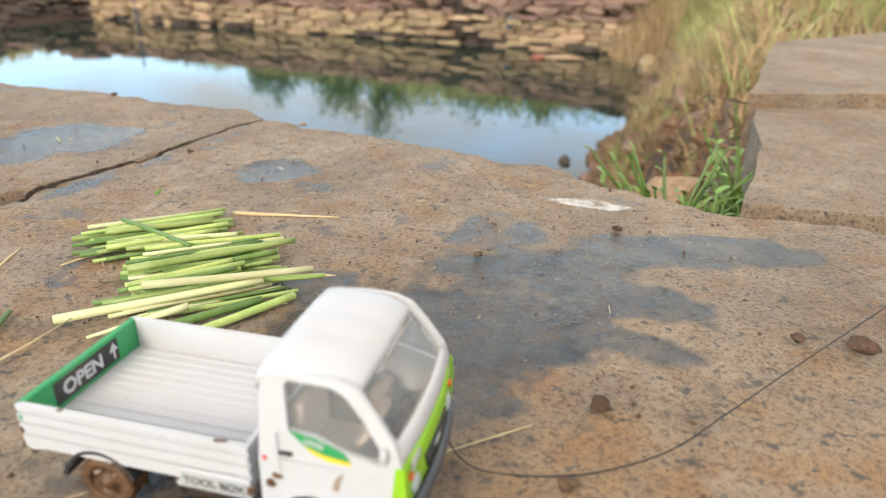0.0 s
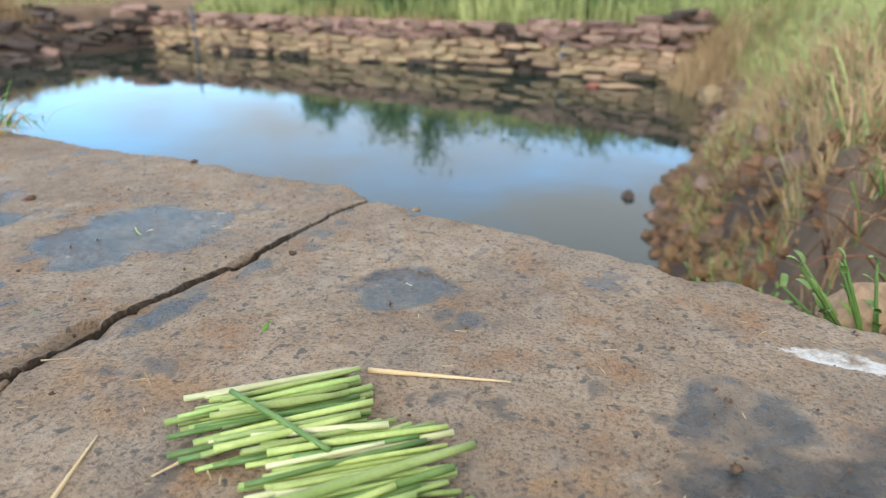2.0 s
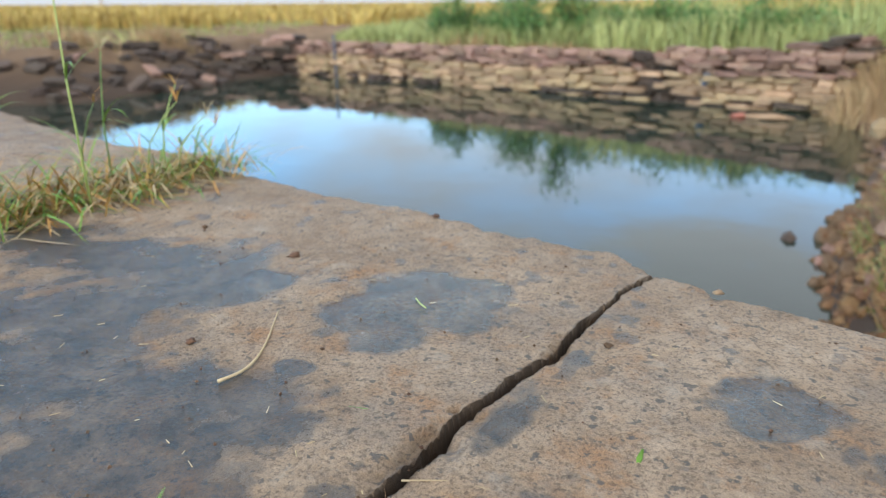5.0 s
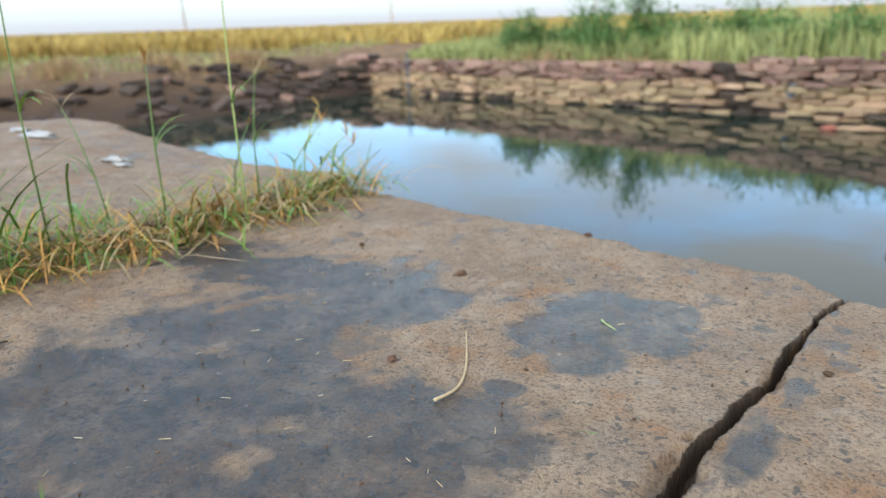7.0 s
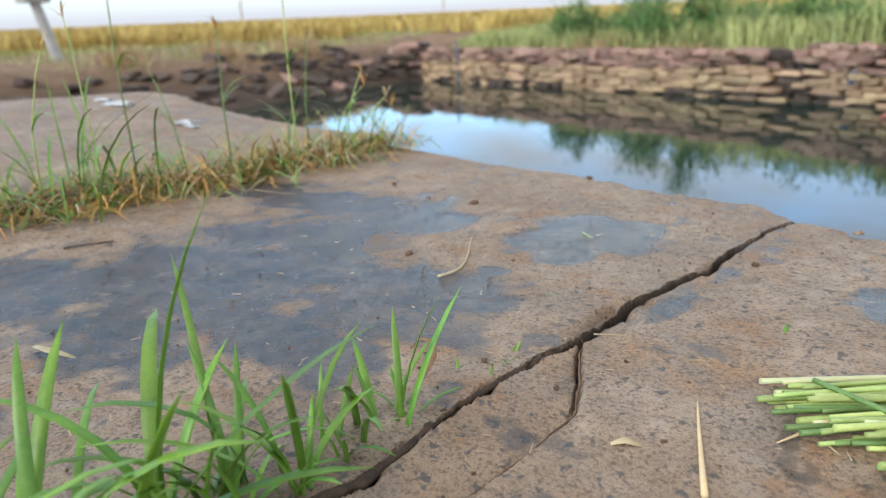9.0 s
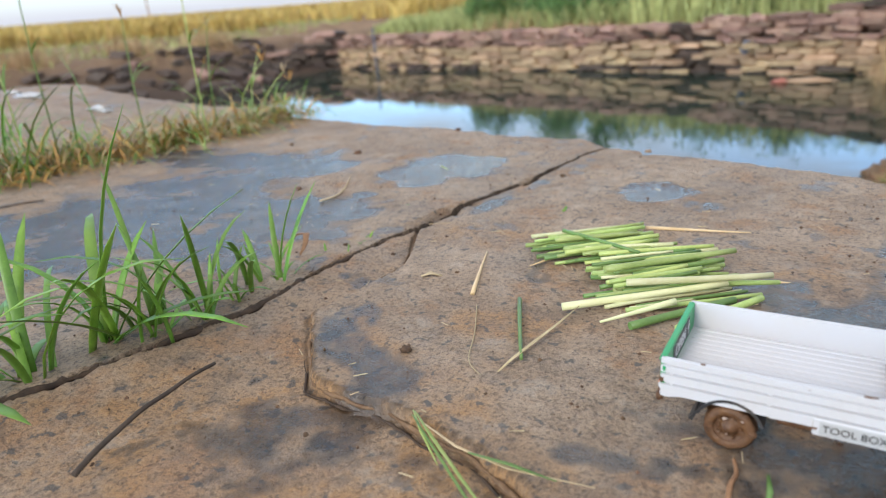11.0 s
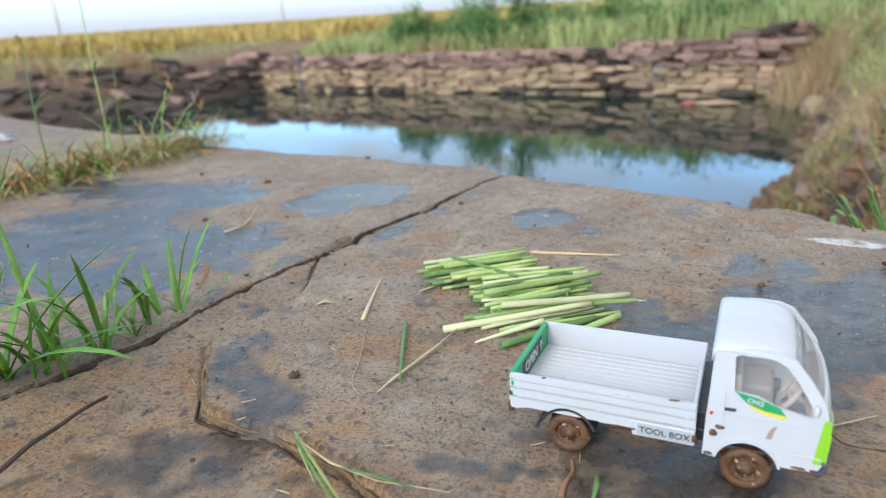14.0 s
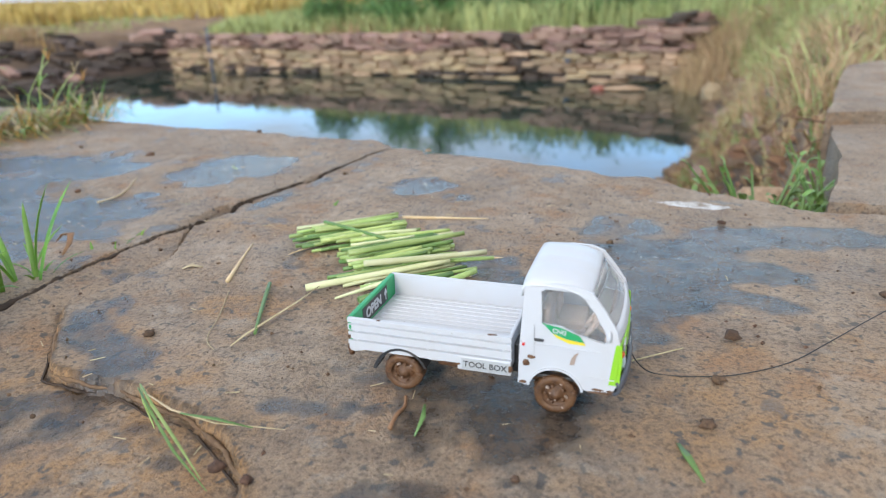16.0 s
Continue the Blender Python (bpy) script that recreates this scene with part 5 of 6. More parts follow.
def place_stone(me, parent, m, size):
    ob = new("stone", me)
    ob.parent = parent
    ob.matrix_local = m @ Matrix.Diagonal((*size, 1))
    return ob


def build_far_wall():
    rnd = random.Random(3)
    a, b = Vector((-6.80, 10.93, 0)), Vector((1.90, 8.02, 0))
    d = (b - a).normalized()
    L = (b - a).length
    ang = math.degrees(math.atan2(d.y, d.x))
    back = Vector((-d.y, d.x, 0))
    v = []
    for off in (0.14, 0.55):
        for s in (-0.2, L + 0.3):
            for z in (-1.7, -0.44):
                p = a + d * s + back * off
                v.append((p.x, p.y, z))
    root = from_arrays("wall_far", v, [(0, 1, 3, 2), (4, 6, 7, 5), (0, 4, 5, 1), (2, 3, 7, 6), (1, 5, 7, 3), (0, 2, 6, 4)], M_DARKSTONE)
    tagged(root, "coursed tan stone wall with a red stone top above the water", "wall", kind="structure")
    z = WATER_Z - 0.10
    while z < -0.30:
        tan = z < -0.60
        h = rnd.uniform(0.050, 0.080) if tan else rnd.uniform(0.045, 0.075)
        s = rnd.uniform(-0.2, 0.0)
        while s < L:
            w = rnd.uniform(0.12, 0.42) if tan else rnd.uniform(0.10, 0.34)
            mid = s + w / 2
            crest = -0.39 + 0.025 * math.sin(mid * 2.1) + 0.10 * min(1.0, max(0.0, (mid - 6.9) / 1.6))
            gap = abs(mid - 7.02 - 0.12 * math.sin(z * 17)) < 0.16
            pool = RED if z > -0.615 + 0.035 * math.sin(s * 1.3) else TAN
            if z < WATER_Z + 0.05 and rnd.random() < 0.5 or (gap and z < -0.42):
                pool = DARK
            if z < crest and not (not tan and rnd.random() < 0.06):
                loose = 1.0 if tan else 1.35
                p = a + d * mid + back * ((0.10 if gap else 0.0) + rnd.uniform(-0.04, 0.05) * loose + 0.42 * max(0.0, (z + 0.6)))
                m = pose(p.x, p.y, z + h / 2 + rnd.uniform(-0.01, 0.01) * loose, rnd.gauss(0, 3) * loose, rnd.gauss(0, 2.6) * loose, ang + rnd.gauss(0, 5) * loose)
                place_stone(rnd.choice(pool), root, m, (w * rnd.uniform(0.95, 1.03), rnd.uniform(0.2, 0.32), h * rnd.uniform(0.95, 1.12)))
            s += w
        z += h


build_far_wall()


def build_rubble():
    rnd = random.Random(9)
    pts = [(-7.5, 10.3), (-7.25, 9.5), (-7.1, 8.3), (-7.25, 7.0), (-7.9, 6.1), (-9.2, 5.1)]
    root = tagged(new("rubble_bank"), "tumbled dark brown stones along the pond's bank", "stones", kind="structure")
    for (ax, ay), (bx, by) in zip(pts[:-1], pts[1:]):
        for k in range(24 if ay > 8 else 15):
            q, lift = rnd.random(), rnd.random() ** 1.4
            x, y = ax + (bx - ax) * q - lift * 1.5 + rnd.gauss(0, 0.1), ay + (by - ay) * q + rnd.gauss(0, 0.12) + 0.3 * lift
            size = (rnd.uniform(0.12, 0.42), rnd.uniform(0.12, 0.3), rnd.uniform(0.05, 0.13))
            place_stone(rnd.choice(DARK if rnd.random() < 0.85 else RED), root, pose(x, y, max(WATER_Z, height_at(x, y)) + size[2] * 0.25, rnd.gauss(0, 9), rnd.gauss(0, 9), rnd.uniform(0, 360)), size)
    # the dark side wall that runs off from the corner and breaks down
    side = tagged(new("side_wall"), "dark broken stone wall at the pond's corner", "wall", kind="structure")
    a, b = Vector((-6.78, 10.98, 0)), Vector((-8.3, 9.95, 0))
    d = (b - a).normalized()
    ang = math.degrees(math.atan2(d.y, d.x))
    z = WATER_Z - 0.1
    while z < -0.2:
        h, s = rnd.uniform(0.07, 0.12), rnd.uniform(-0.1, 0.05)
        while s < 1.85:
            w = rnd.uniform(0.2, 0.5)
            if z + h < -0.20 - 0.27 * s + rnd.uniform(-0.04, 0.05):
                p = a + d * (s + w / 2) + Vector((0.5, 0.85, 0)) * (rnd.uniform(-0.05, 0.06) + 0.3 * max(0.0, z + 0.6))
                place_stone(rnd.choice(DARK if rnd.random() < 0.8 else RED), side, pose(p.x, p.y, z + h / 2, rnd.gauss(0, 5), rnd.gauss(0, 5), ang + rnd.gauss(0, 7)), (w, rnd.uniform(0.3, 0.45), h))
            s += w
        z += h
    # flat stones that cap the wall's near end
    cap = tagged(new("stone_ledge"), "flat dark stones stacked at the wall's end", "stones", kind="structure")
    for k in range(9):
        place_stone(rnd.choice(RED + DARK), cap, pose(1.80 + rnd.uniform(-0.3, 0.3), 8.32 + rnd.uniform(-0.12, 0.2), -0.33 + 0.02 * k, rnd.gauss(0, 4), rnd.gauss(0, 4), -20 + rnd.gauss(0, 15)), (rnd.uniform(0.25, 0.45), 0.35, 0.07))


build_rubble()

# ---- second paving slab beyond the plants, and boulders ----
def rough_slab(outline, z0, z1, seed, label):
    """A flat stone with chipped edges: outline in plan, walls inward by noise."""
    loop = []
    for (ax, ay), (bx, by) in zip(outline, outline[1:] + outline[:1]):
        n = max(2, int(math.hypot(bx - ax, by - ay) / 0.02))
        for k in range(n):
            x, y = ax + (bx - ax) * k / n, ay + (by - ay) * k / n
            o = noise.noise_vector(Vector((x * 18, y * 18, seed))) * 0.006
            loop.append((x + o.x, y + o.y))
    bm = bmesh.new()
    vs = [bm.verts.new((x, y, z1)) for x, y in loop]
    es = [bm.edges.new((v, w)) for v, w in zip(vs, vs[1:] + vs[:1])]
    bmesh.ops.triangle_fill(bm, edges=es, use_beauty=True)
    r = bmesh.ops.extrude_face_region(bm, geom=list(bm.faces))
    low = [v for v in r["geom"] if isinstance(v, bmesh.types.BMVert)]
    for v in low:
        v.co.z = z0
    bmesh.ops.recalc_face_normals(bm, faces=bm.faces)
    ob = part("stone_slab", bm, M_SLAB)
    return tagged(ob, label, "slab", "slabs beyond the plants", kind="structure")


rough_slab([(0.676, -0.135), (0.738, 0.02), (0.785, 0.185), (1.6, 0.31), (1.6, -0.22), (0.86, -0.165)], -0.09, 0.0, 1, "tan weathered stone slab beyond the plants")
rough_slab([(0.785, 0.205), (0.885, 0.47), (0.99, 0.73), (1.32, 0.99), (2.0, 1.15), (2.0, 0.40)], -0.10, 0.012, 2, "grey weathered stone slab behind the plants")


def boulder(x, y, z, size, seed, material, label, name="boulder"):
    bm = lump(1.0, seed, 1.0, 1, 0.45)
    bmesh.ops.bevel(bm, geom=list(bm.edges), offset=0.10, segments=2, affect="EDGES", profile=0.6)
    for v in bm.verts:
        v.co *= 1 + 0.05 * noise.fractal(v.co * 4.0, 1.0, 2.0, 3)
    ob = tagged(part(name, bm, material), label, "rock", "rocks on the bank")
    ob.location, ob.scale, ob.rotation_euler = (x, y, z), size, (0.2, 0.1, seed)
    return ob


boulder(0.660, 0.03, -0.062, (0.056, 0.036, 0.026), 4, M_STONE, "grey angular boulder beside the slab")
boulder(0.85, 3.23, WATER_Z + 0.005, (0.07, 0.04, 0.03), 8, M_DARKSTONE, "small dark rock in the shallow water", "rock")
boulder(1.62, 5.14, -0.66, (0.10, 0.09, 0.085), 5, M_STONE, "yellowish boulder lying on the bank")


def build_bank_stones():
    rnd = random.Random(21)
    root = tagged(new("bank_rubble"), "brown earth lumps and stones on the bank", "stones", kind="structure")
    shore = [(0.88, 1.5), (0.88, 2.2), (0.96, 2.9), (1.08, 3.4), (1.32, 4.0), (1.62, 5.2), (1.84, 6.2), (1.85, 8.0)]
    me = meshes_of(M_SOIL, 7, 80, 0.3) + meshes_of(M_REDSTONE, 1, 90, 0.3)
    for (ax, ay), (bx, by) in zip(shore[:-1], shore[1:]):
        for k in range(30):
            q, up = rnd.random(), rnd.random() ** 1.5
            x, y = ax + (bx - ax) * q + up * 0.55 - 0.03, ay + (by - ay) * q + rnd.gauss(0, 0.08)
            z = height_at(x, y)
            s = rnd.uniform(0.03, 0.11)
            place_stone(rnd.choice(me), root, pose(x, y, max(z, WATER_Z - 0.01) + 0.01, rnd.gauss(0, 20), rnd.gauss(0, 20), rnd.uniform(0, 360)), (s, s * rnd.uniform(0.6, 1), s * rnd.uniform(0.4, 0.8)))


build_bank_stones()

M_BANKCLOD = mat("red_brown_clod", (0.11, 0.058, 0.03), (0.32, 0.19, 0.105), 0.95, 14, 160, 0.9, vary=0.16, spec=0.2, depth=0.006)
M_REDSTEM = mat("red_dry_stem", (0.10, 0.035, 0.02), (0.30, 0.15, 0.075), 0.7, 30, 200, 0.0, vary=0.4)


def build_bank_clods():
    """Crumbled earth that covers the slope down to the water, and a tangle of dry stems."""
    rnd = random.Random(23)
    seeds = []
    for k in range(5):
        bm = lump(1.0, 130 + k, 0.6, 2, 1.15)
        bm.verts.ensure_lookup_table()
        seeds.append(([v.co.copy() for v in bm.verts], [[v.index for v in f.verts] for f in bm.faces]))
        bm.free()
    v, f = [], []
    for k in range(650):
        y = rnd.uniform(0.75, 4.6)
        x = float(np.interp(y, [0.5, 1.3, 2.2, 2.9, 3.4, 4.0, 5.2], [0.70, 0.86, 0.88, 0.95, 1.08, 1.33, 1.62])) - 0.03 + abs(rnd.gauss(0, 0.24))
        r = 0.008 + 0.042 * rnd.random() ** 3
        z = height_at(x, y)
        if z < WATER_Z - 0.03:
            continue
        m = pose(x, y, z - r * 0.12, rnd.gauss(0, 25), rnd.gauss(0, 25), rnd.uniform(0, 360)) @ Matrix.Diagonal((r * rnd.uniform(0.8, 1.5), r, r * rnd.uniform(0.7, 1.1), 1))
        cs, fs = rnd.choice(seeds)
        b = len(v)
        v += [(m @ c)[:] for c in cs]
        f += [tuple(b + i for i in q) for q in fs]
    tagged(from_arrays("bank_clods", v, f, M_BANKCLOD, smooth=True), "crumbled red brown earth clods on the bank", "soil", kind="stuff")
    v, f = [], []
    for k in range(420):
        x, y = rnd.uniform(0.60, 0.90), rnd.uniform(0.05, 1.5)
        z = height_at(x, y)
        if z < -0.5:
            continue
        a, l, h = rnd.uniform(0, 6.28), rnd.uniform(0.04, 0.14), rnd.uniform(0.005, 0.06)
        c, s_ = math.cos(a) * l, math.sin(a) * l
        path = [(x, y, z), (x + c * 0.4, y + s_ * 0.4, z + h), (x + c * 0.8, y + s_ * 0.8, z + h * rnd.uniform(0.5, 1.2)), (x + c * 1.1, y + s_ * 1.3, z + h * rnd.uniform(-0.2, 0.6))]
        v, f = tube_data(path, [0.0018, 0.0015, 0.0012, 0.0007], 5, v, f)
    tagged(from_arrays("dry_stems", v, f, M_REDSTEM, smooth=True), "tangle of dry reddish stems on the bank", "plant", kind="stuff")


build_bank_clods()

# ---- vegetation ----
M_CROP = mat("ripe_crop", (0.34, 0.24, 0.06), (0.62, 0.46, 0.14), 0.7, 0.6, 8.0, 0.0, vary=0.25)
M_FIELDGRASS = mat("field_grass", (0.22, 0.26, 0.085), (0.46, 0.49, 0.19), 0.65, 0.7, 9.0, 0.0, vary=0.35)
M_LEAF = mat("bush_leaf", (0.05, 0.13, 0.03), (0.15, 0.28, 0.07), 0.5, 3.0, 30.0, 0.0, vary=0.4)
M_DEADGRASS = mat("dead_grass", (0.27, 0.165, 0.075), (0.52, 0.365, 0.195), 0.75, 3.0, 40.0, 0.0, vary=0.3)
M_RUSTGRASS = mat("rust_grass", (0.34, 0.17, 0.04), (0.62, 0.38, 0.11), 0.7, 30, 200, 0.0, vary=0.3)
M_PLANTLEAF = mat("plant_leaf", (0.08, 0.17, 0.03), (0.23, 0.34, 0.09), 0.45, 20, 100, 0.1, vary=0.3)
M_FLOWER = mat("yellow_flower", (0.75, 0.55, 0.02), (0.9, 0.75, 0.05), 0.5, 30, 200, 0.0)
M_LITTER = mat("white_plastic_litter", (0.30, 0.29, 0.27), (0.55, 0.55, 0.54), 0.35, 20, 100, 0.4, depth=0.003)


def quick_blades(name, spots, material, label, seed, bends=(0.05, 0.55)):
    """Many simple tapered blades in one mesh. spots: (x, y, z, height, width)."""
    rnd = random.Random(seed)
    v, f = [], []
    for x, y, z, h, w in spots:
        a = rnd.uniform(0, 6.28)
        dx, dy = math.cos(a), math.sin(a)
        b = len(v)
        bend = rnd.uniform(*bends) * h
        ba = rnd.uniform(0, 6.28)
        bx, by = math.cos(ba) * bend, math.sin(ba) * bend
        v += [(x - dx * w, y - dy * w, z), (x + dx * w, y + dy * w, z),
              (x - dx * w * 0.9 + bx * 0.3, y - dy * w * 0.9 + by * 0.3, z + h * 0.55), (x + dx * w * 0.9 + bx * 0.3, y + dy * w * 0.9 + by * 0.3, z + h * 0.55),
              (x + bx, y + by, z + h * max(0.35, 0.97 - 0.3 * bend / h))]
        f += [(b, b + 1, b + 3, b + 2), (b + 2, b + 3, b + 4)]
    return tagged(from_arrays(name, v, f, material), label, "grass", kind="stuff")


def grounded(spots, sink=0.0):
    """Sets (x, y, ?, height, width) on the ground."""
    a = np.array(spots)
    a[:, 2] = ground_height(a[:, 0], a[:, 1]) - sink
    return a.tolist()


def wall_line(s):
    """A point at the share s along the top of the far wall."""
    return -6.75 + 8.5 * s, 11.05 - 2.85 * s


def build_fields():
    rnd = random.Random(77)
    spots = []
    for k in range(26000):   # crop, thinning with distance
        r = 16 + 75 * rnd.random() ** 2.2
        a = radians(rnd.uniform(-32, 78))
        x, y = -math.sin(a) * r, math.cos(a) * r
        if y < 14.3 - 0.335 * (x + 6.75) and x > -10:
            continue
        spots.append((x, y, 0, rnd.uniform(0.3, 0.55) * (1 + r * 0.004), 0.006 + r * 0.0011))
    spots = grounded(spots, 0.02)
    quick_blades("crop", spots, M_CROP, "ripe golden crop standing in the far field", 1)
    spots = []
    for k in range(20000):   # green strip behind the wall
        s = rnd.uniform(-0.05, 1.6)
        x, y = wall_line(s)
        o = 0.45 + 3.4 * rnd.random() ** 1.2
        x, y = x + 0.32 * o, y + 0.947 * o
        h = rnd.uniform(0.08, 0.22) * (0.5 + 0.75 * min(1.3, max(0.0, s))) * (0.55 + 0.4 * noise.noise(Vector((x * 0.9, y * 0.9, 3)))) * 4.6
        spots.append((x, y, 0, max(0.07, h), 0.009))
    quick_blades("field_grass", grounded(spots, 0.01), M_FIELDGRASS, "green grass strip along the top of the wall", 2)
    spots = []
    for k in range(5200):    # low left meadow
        x, y = rnd.uniform(-17, -8.2), rnd.uniform(6.0, 15.5)
        if x > -8.6 - 0.9 * max(0, 7.5 - y):
            continue
        spots.append((x, y, 0, rnd.uniform(0.05, 0.2), 0.010))
    quick_blades("meadow_grass", grounded(spots, 0.01), M_FIELDGRASS, "low green meadow behind the dark bank", 3)
    spots = []
    for k in range(3800):    # dead tufts on top of the wall and on the left bank
        if rnd.random() < 0.6:
            s = rnd.uniform(0.0, 1.0)
            x, y = wall_line(s)
            o = rnd.uniform(0.32, 0.7)
            spots.append((x + 0.32 * o, y + 0.947 * o, 0, rnd.uniform(0.04, 0.13), 0.006))
        else:
            cx, cy = rnd.choice(((-9.0, 7.9), (-10.0, 6.7), (-8.8, 9.6), (-2.95, 10.5)))
            spots.append((cx + rnd.gauss(0, 0.28), cy + rnd.gauss(0, 0.2), 0, rnd.uniform(0.12, 0.45 if cx < -4 else 0.36), 0.006))
    quick_blades("dead_grass", grounded(spots, 0.01), M_DEADGRASS, "dry brown grass tufts along the banks", 4)


build_fields()


def leaf_cloud(count, centre_fn, size, seed):
    """Many small pointed leaves round points that centre_fn gives."""
    rnd = random.Random(seed)
    v, f = [], []
    for k in range(count):
        c = Vector(centre_fn(rnd))
        d = Vector((rnd.gauss(0, 1), rnd.gauss(0, 1), rnd.gauss(0.3, 0.7))).normalized()
        s = d.cross(Vector((rnd.gauss(0, 1), rnd.gauss(0, 1), rnd.gauss(0, 1)))).normalized()
        l = size * rnd.uniform(0.6, 1.3)
        b = len(v)
        up = d.cross(s) * l * 0.12
        v += [c[:], (c + d * l * 0.5 - s * l * 0.26 + up)[:], (c + d * l * 0.5 + s * l * 0.26 + up)[:], (c + d * l)[:], (c + d * l * 0.5)[:]]
        f += [(b, b + 4, b + 1), (b, b + 2, b + 4), (b + 4, b + 3, b + 1), (b + 4, b + 2, b + 3)]
    return v, f


def bush(x, y, z, w, h, seed, count=900, leaf=0.06):
    rnd = random.Random(seed)
    root = tagged(new("bush"), "leafy dark green bush behind the stone wall", "bush", "bushes behind the wall")
    root.location = (x, y, z)
    v, f = [], []
    tips = []
    for k in range(9):
        a, r = rnd.uniform(0, 6.28), rnd.uniform(0.1, 1.0) * w
        tip = (r * math.cos(a), r * math.sin(a), h * rnd.uniform(0.45, 1.0))
        tips.append(tip)
        v, f = tube_data([(0.1 * tip[0], 0.1 * tip[1], 0), (0.6 * tip[0], 0.6 * tip[1], 0.55 * tip[2]), tip], [0.014, 0.009, 0.003], 5, v, f)
    from_arrays("stem", v, f, M_BARK, root)

    def near(r):
        t = r.choice(tips)
        q = r.uniform(0.25, 1.08)
        return (t[0] * q + r.gauss(0, w * 0.20), t[1] * q + r.gauss(0, w * 0.2), max(0.02, t[2] * q + r.gauss(0, h * 0.08)))
    v, f = leaf_cloud(count, near, leaf, seed)
    from_arrays("crown", v, f, M_LEAF, root)


rb = random.Random(31)
for k in range(13):
    s = 0.30 + 0.052 * k + rb.uniform(-0.015, 0.015)
    x, y = wall_line(s)
    tall = 0.85 if 0.36 < s < 0.58 else 0.62
    bush(x + 0.38, y + rb.uniform(0.8, 1.6), height_at(x + 0.38, y + 1.2) - 0.02, rb.uniform(0.4, 0.65), tall * rb.uniform(0.8, 1.25), 500 + k, 1500)
for k in range(7):
    s = 0.98 + 0.1 * k
    x, y = wall_line(s)
    bush(x + 0.5, y + rb.uniform(0.6, 1.5), height_at(x + 0.5, y + 1.0) - 0.03, rb.uniform(0.3, 0.45), 0.5 * rb.uniform(0.8, 1.3), 540 + k, 800)


def build_bank_plants():
    rnd = random.Random(41)
    spots = []
    for k in range(26000):      # dry and greyish grass over the slope
        y = rnd.uniform(0.9, 8.3)
        shore = np.interp(y, [0.5, 1.3, 2.2, 2.9, 3.4, 4.0, 5.2, 6.2, 8.2], [0.75, 0.88, 0.90, 0.97, 1.1, 1.35, 1.65, 1.85, 1.85])
        x = shore + 0.10 + abs(rnd.gauss(0, 1)) * 0.7 + 0.03 * y
        if noise.noise(Vector((x * 1.6, y * 1.1, 5))) < -0.2:
            continue
        spots.append((x, y, 0, rnd.uniform(0.05, 0.24), 0.0014 + 0.0005 * y))
    spots = grounded(spots, 0.01)
    quick_blades("bank_dry_grass", spots[::2], M_DEADGRASS, "dry straw-coloured grass on the earth bank", 6, (0.3, 1.3))
    quick_blades("bank_green_grass", [(x, y, z, h * 1.1, w) for x, y, z, h, w in spots[1::2] if x > 1.9 or rnd.random() < 0.25], M_FIELDGRASS, "green grass growing on the earth bank", 7, (0.3, 1.2))
    near = []
    for k in range(9000):      # short dry and green weeds over the near slope
        y = rnd.uniform(0.5, 3.6)
        x = float(np.interp(y, [0.5, 1.3, 2.2, 2.9, 3.6], [0.74, 0.92, 0.97, 1.06, 1.24])) + abs(rnd.gauss(0, 0.28))
        if noise.noise(Vector((x * 5.0, y * 4.0, 8))) > -0.05:
            near.append((x, y, 0, rnd.uniform(0.02, 0.11), 0.0012 + 0.0006 * y))
    near = grounded(near, 0.005)
    quick_blades("near_dry_weeds", near[::3] + near[1::3], M_DEADGRASS, "short dry brown weeds on the near bank", 16, (0.3, 1.4))
    quick_blades("near_green_weeds", near[2::3], M_PLANTLEAF, "short green weeds on the near bank", 17, (0.3, 1.3))
    spots = []
    for k in range(9000):      # tall grass behind the second slab and at the top of the bank
        x, y = rnd.uniform(1.2, 4.6), rnd.uniform(1.15, 7.5)
        if y < 1.3 + 0.15 * (x - 1.3) or x < 1.3 + 0.14 * y:
            continue
        spots.append((x, y, 0, rnd.uniform(0.10, 0.36), 0.004))
    spots = grounded(spots)
    quick_blades("tall_bank_grass", spots, M_FIELDGRASS, "tall bright green grass at the top of the bank", 8, (0.2, 1.1))
    spots = grounded([(1.98 + rnd.gauss(0, 0.2), 7.6 + rnd.gauss(0, 0.45), 0, rnd.uniform(0.12, 0.6), 0.004) for k in range(1500)])
    quick_blades("reed_grass", spots, M_DEADGRASS, "tall dry reed grass at the wall's end", 9, (0.2, 0.9))


build_bank_plants()


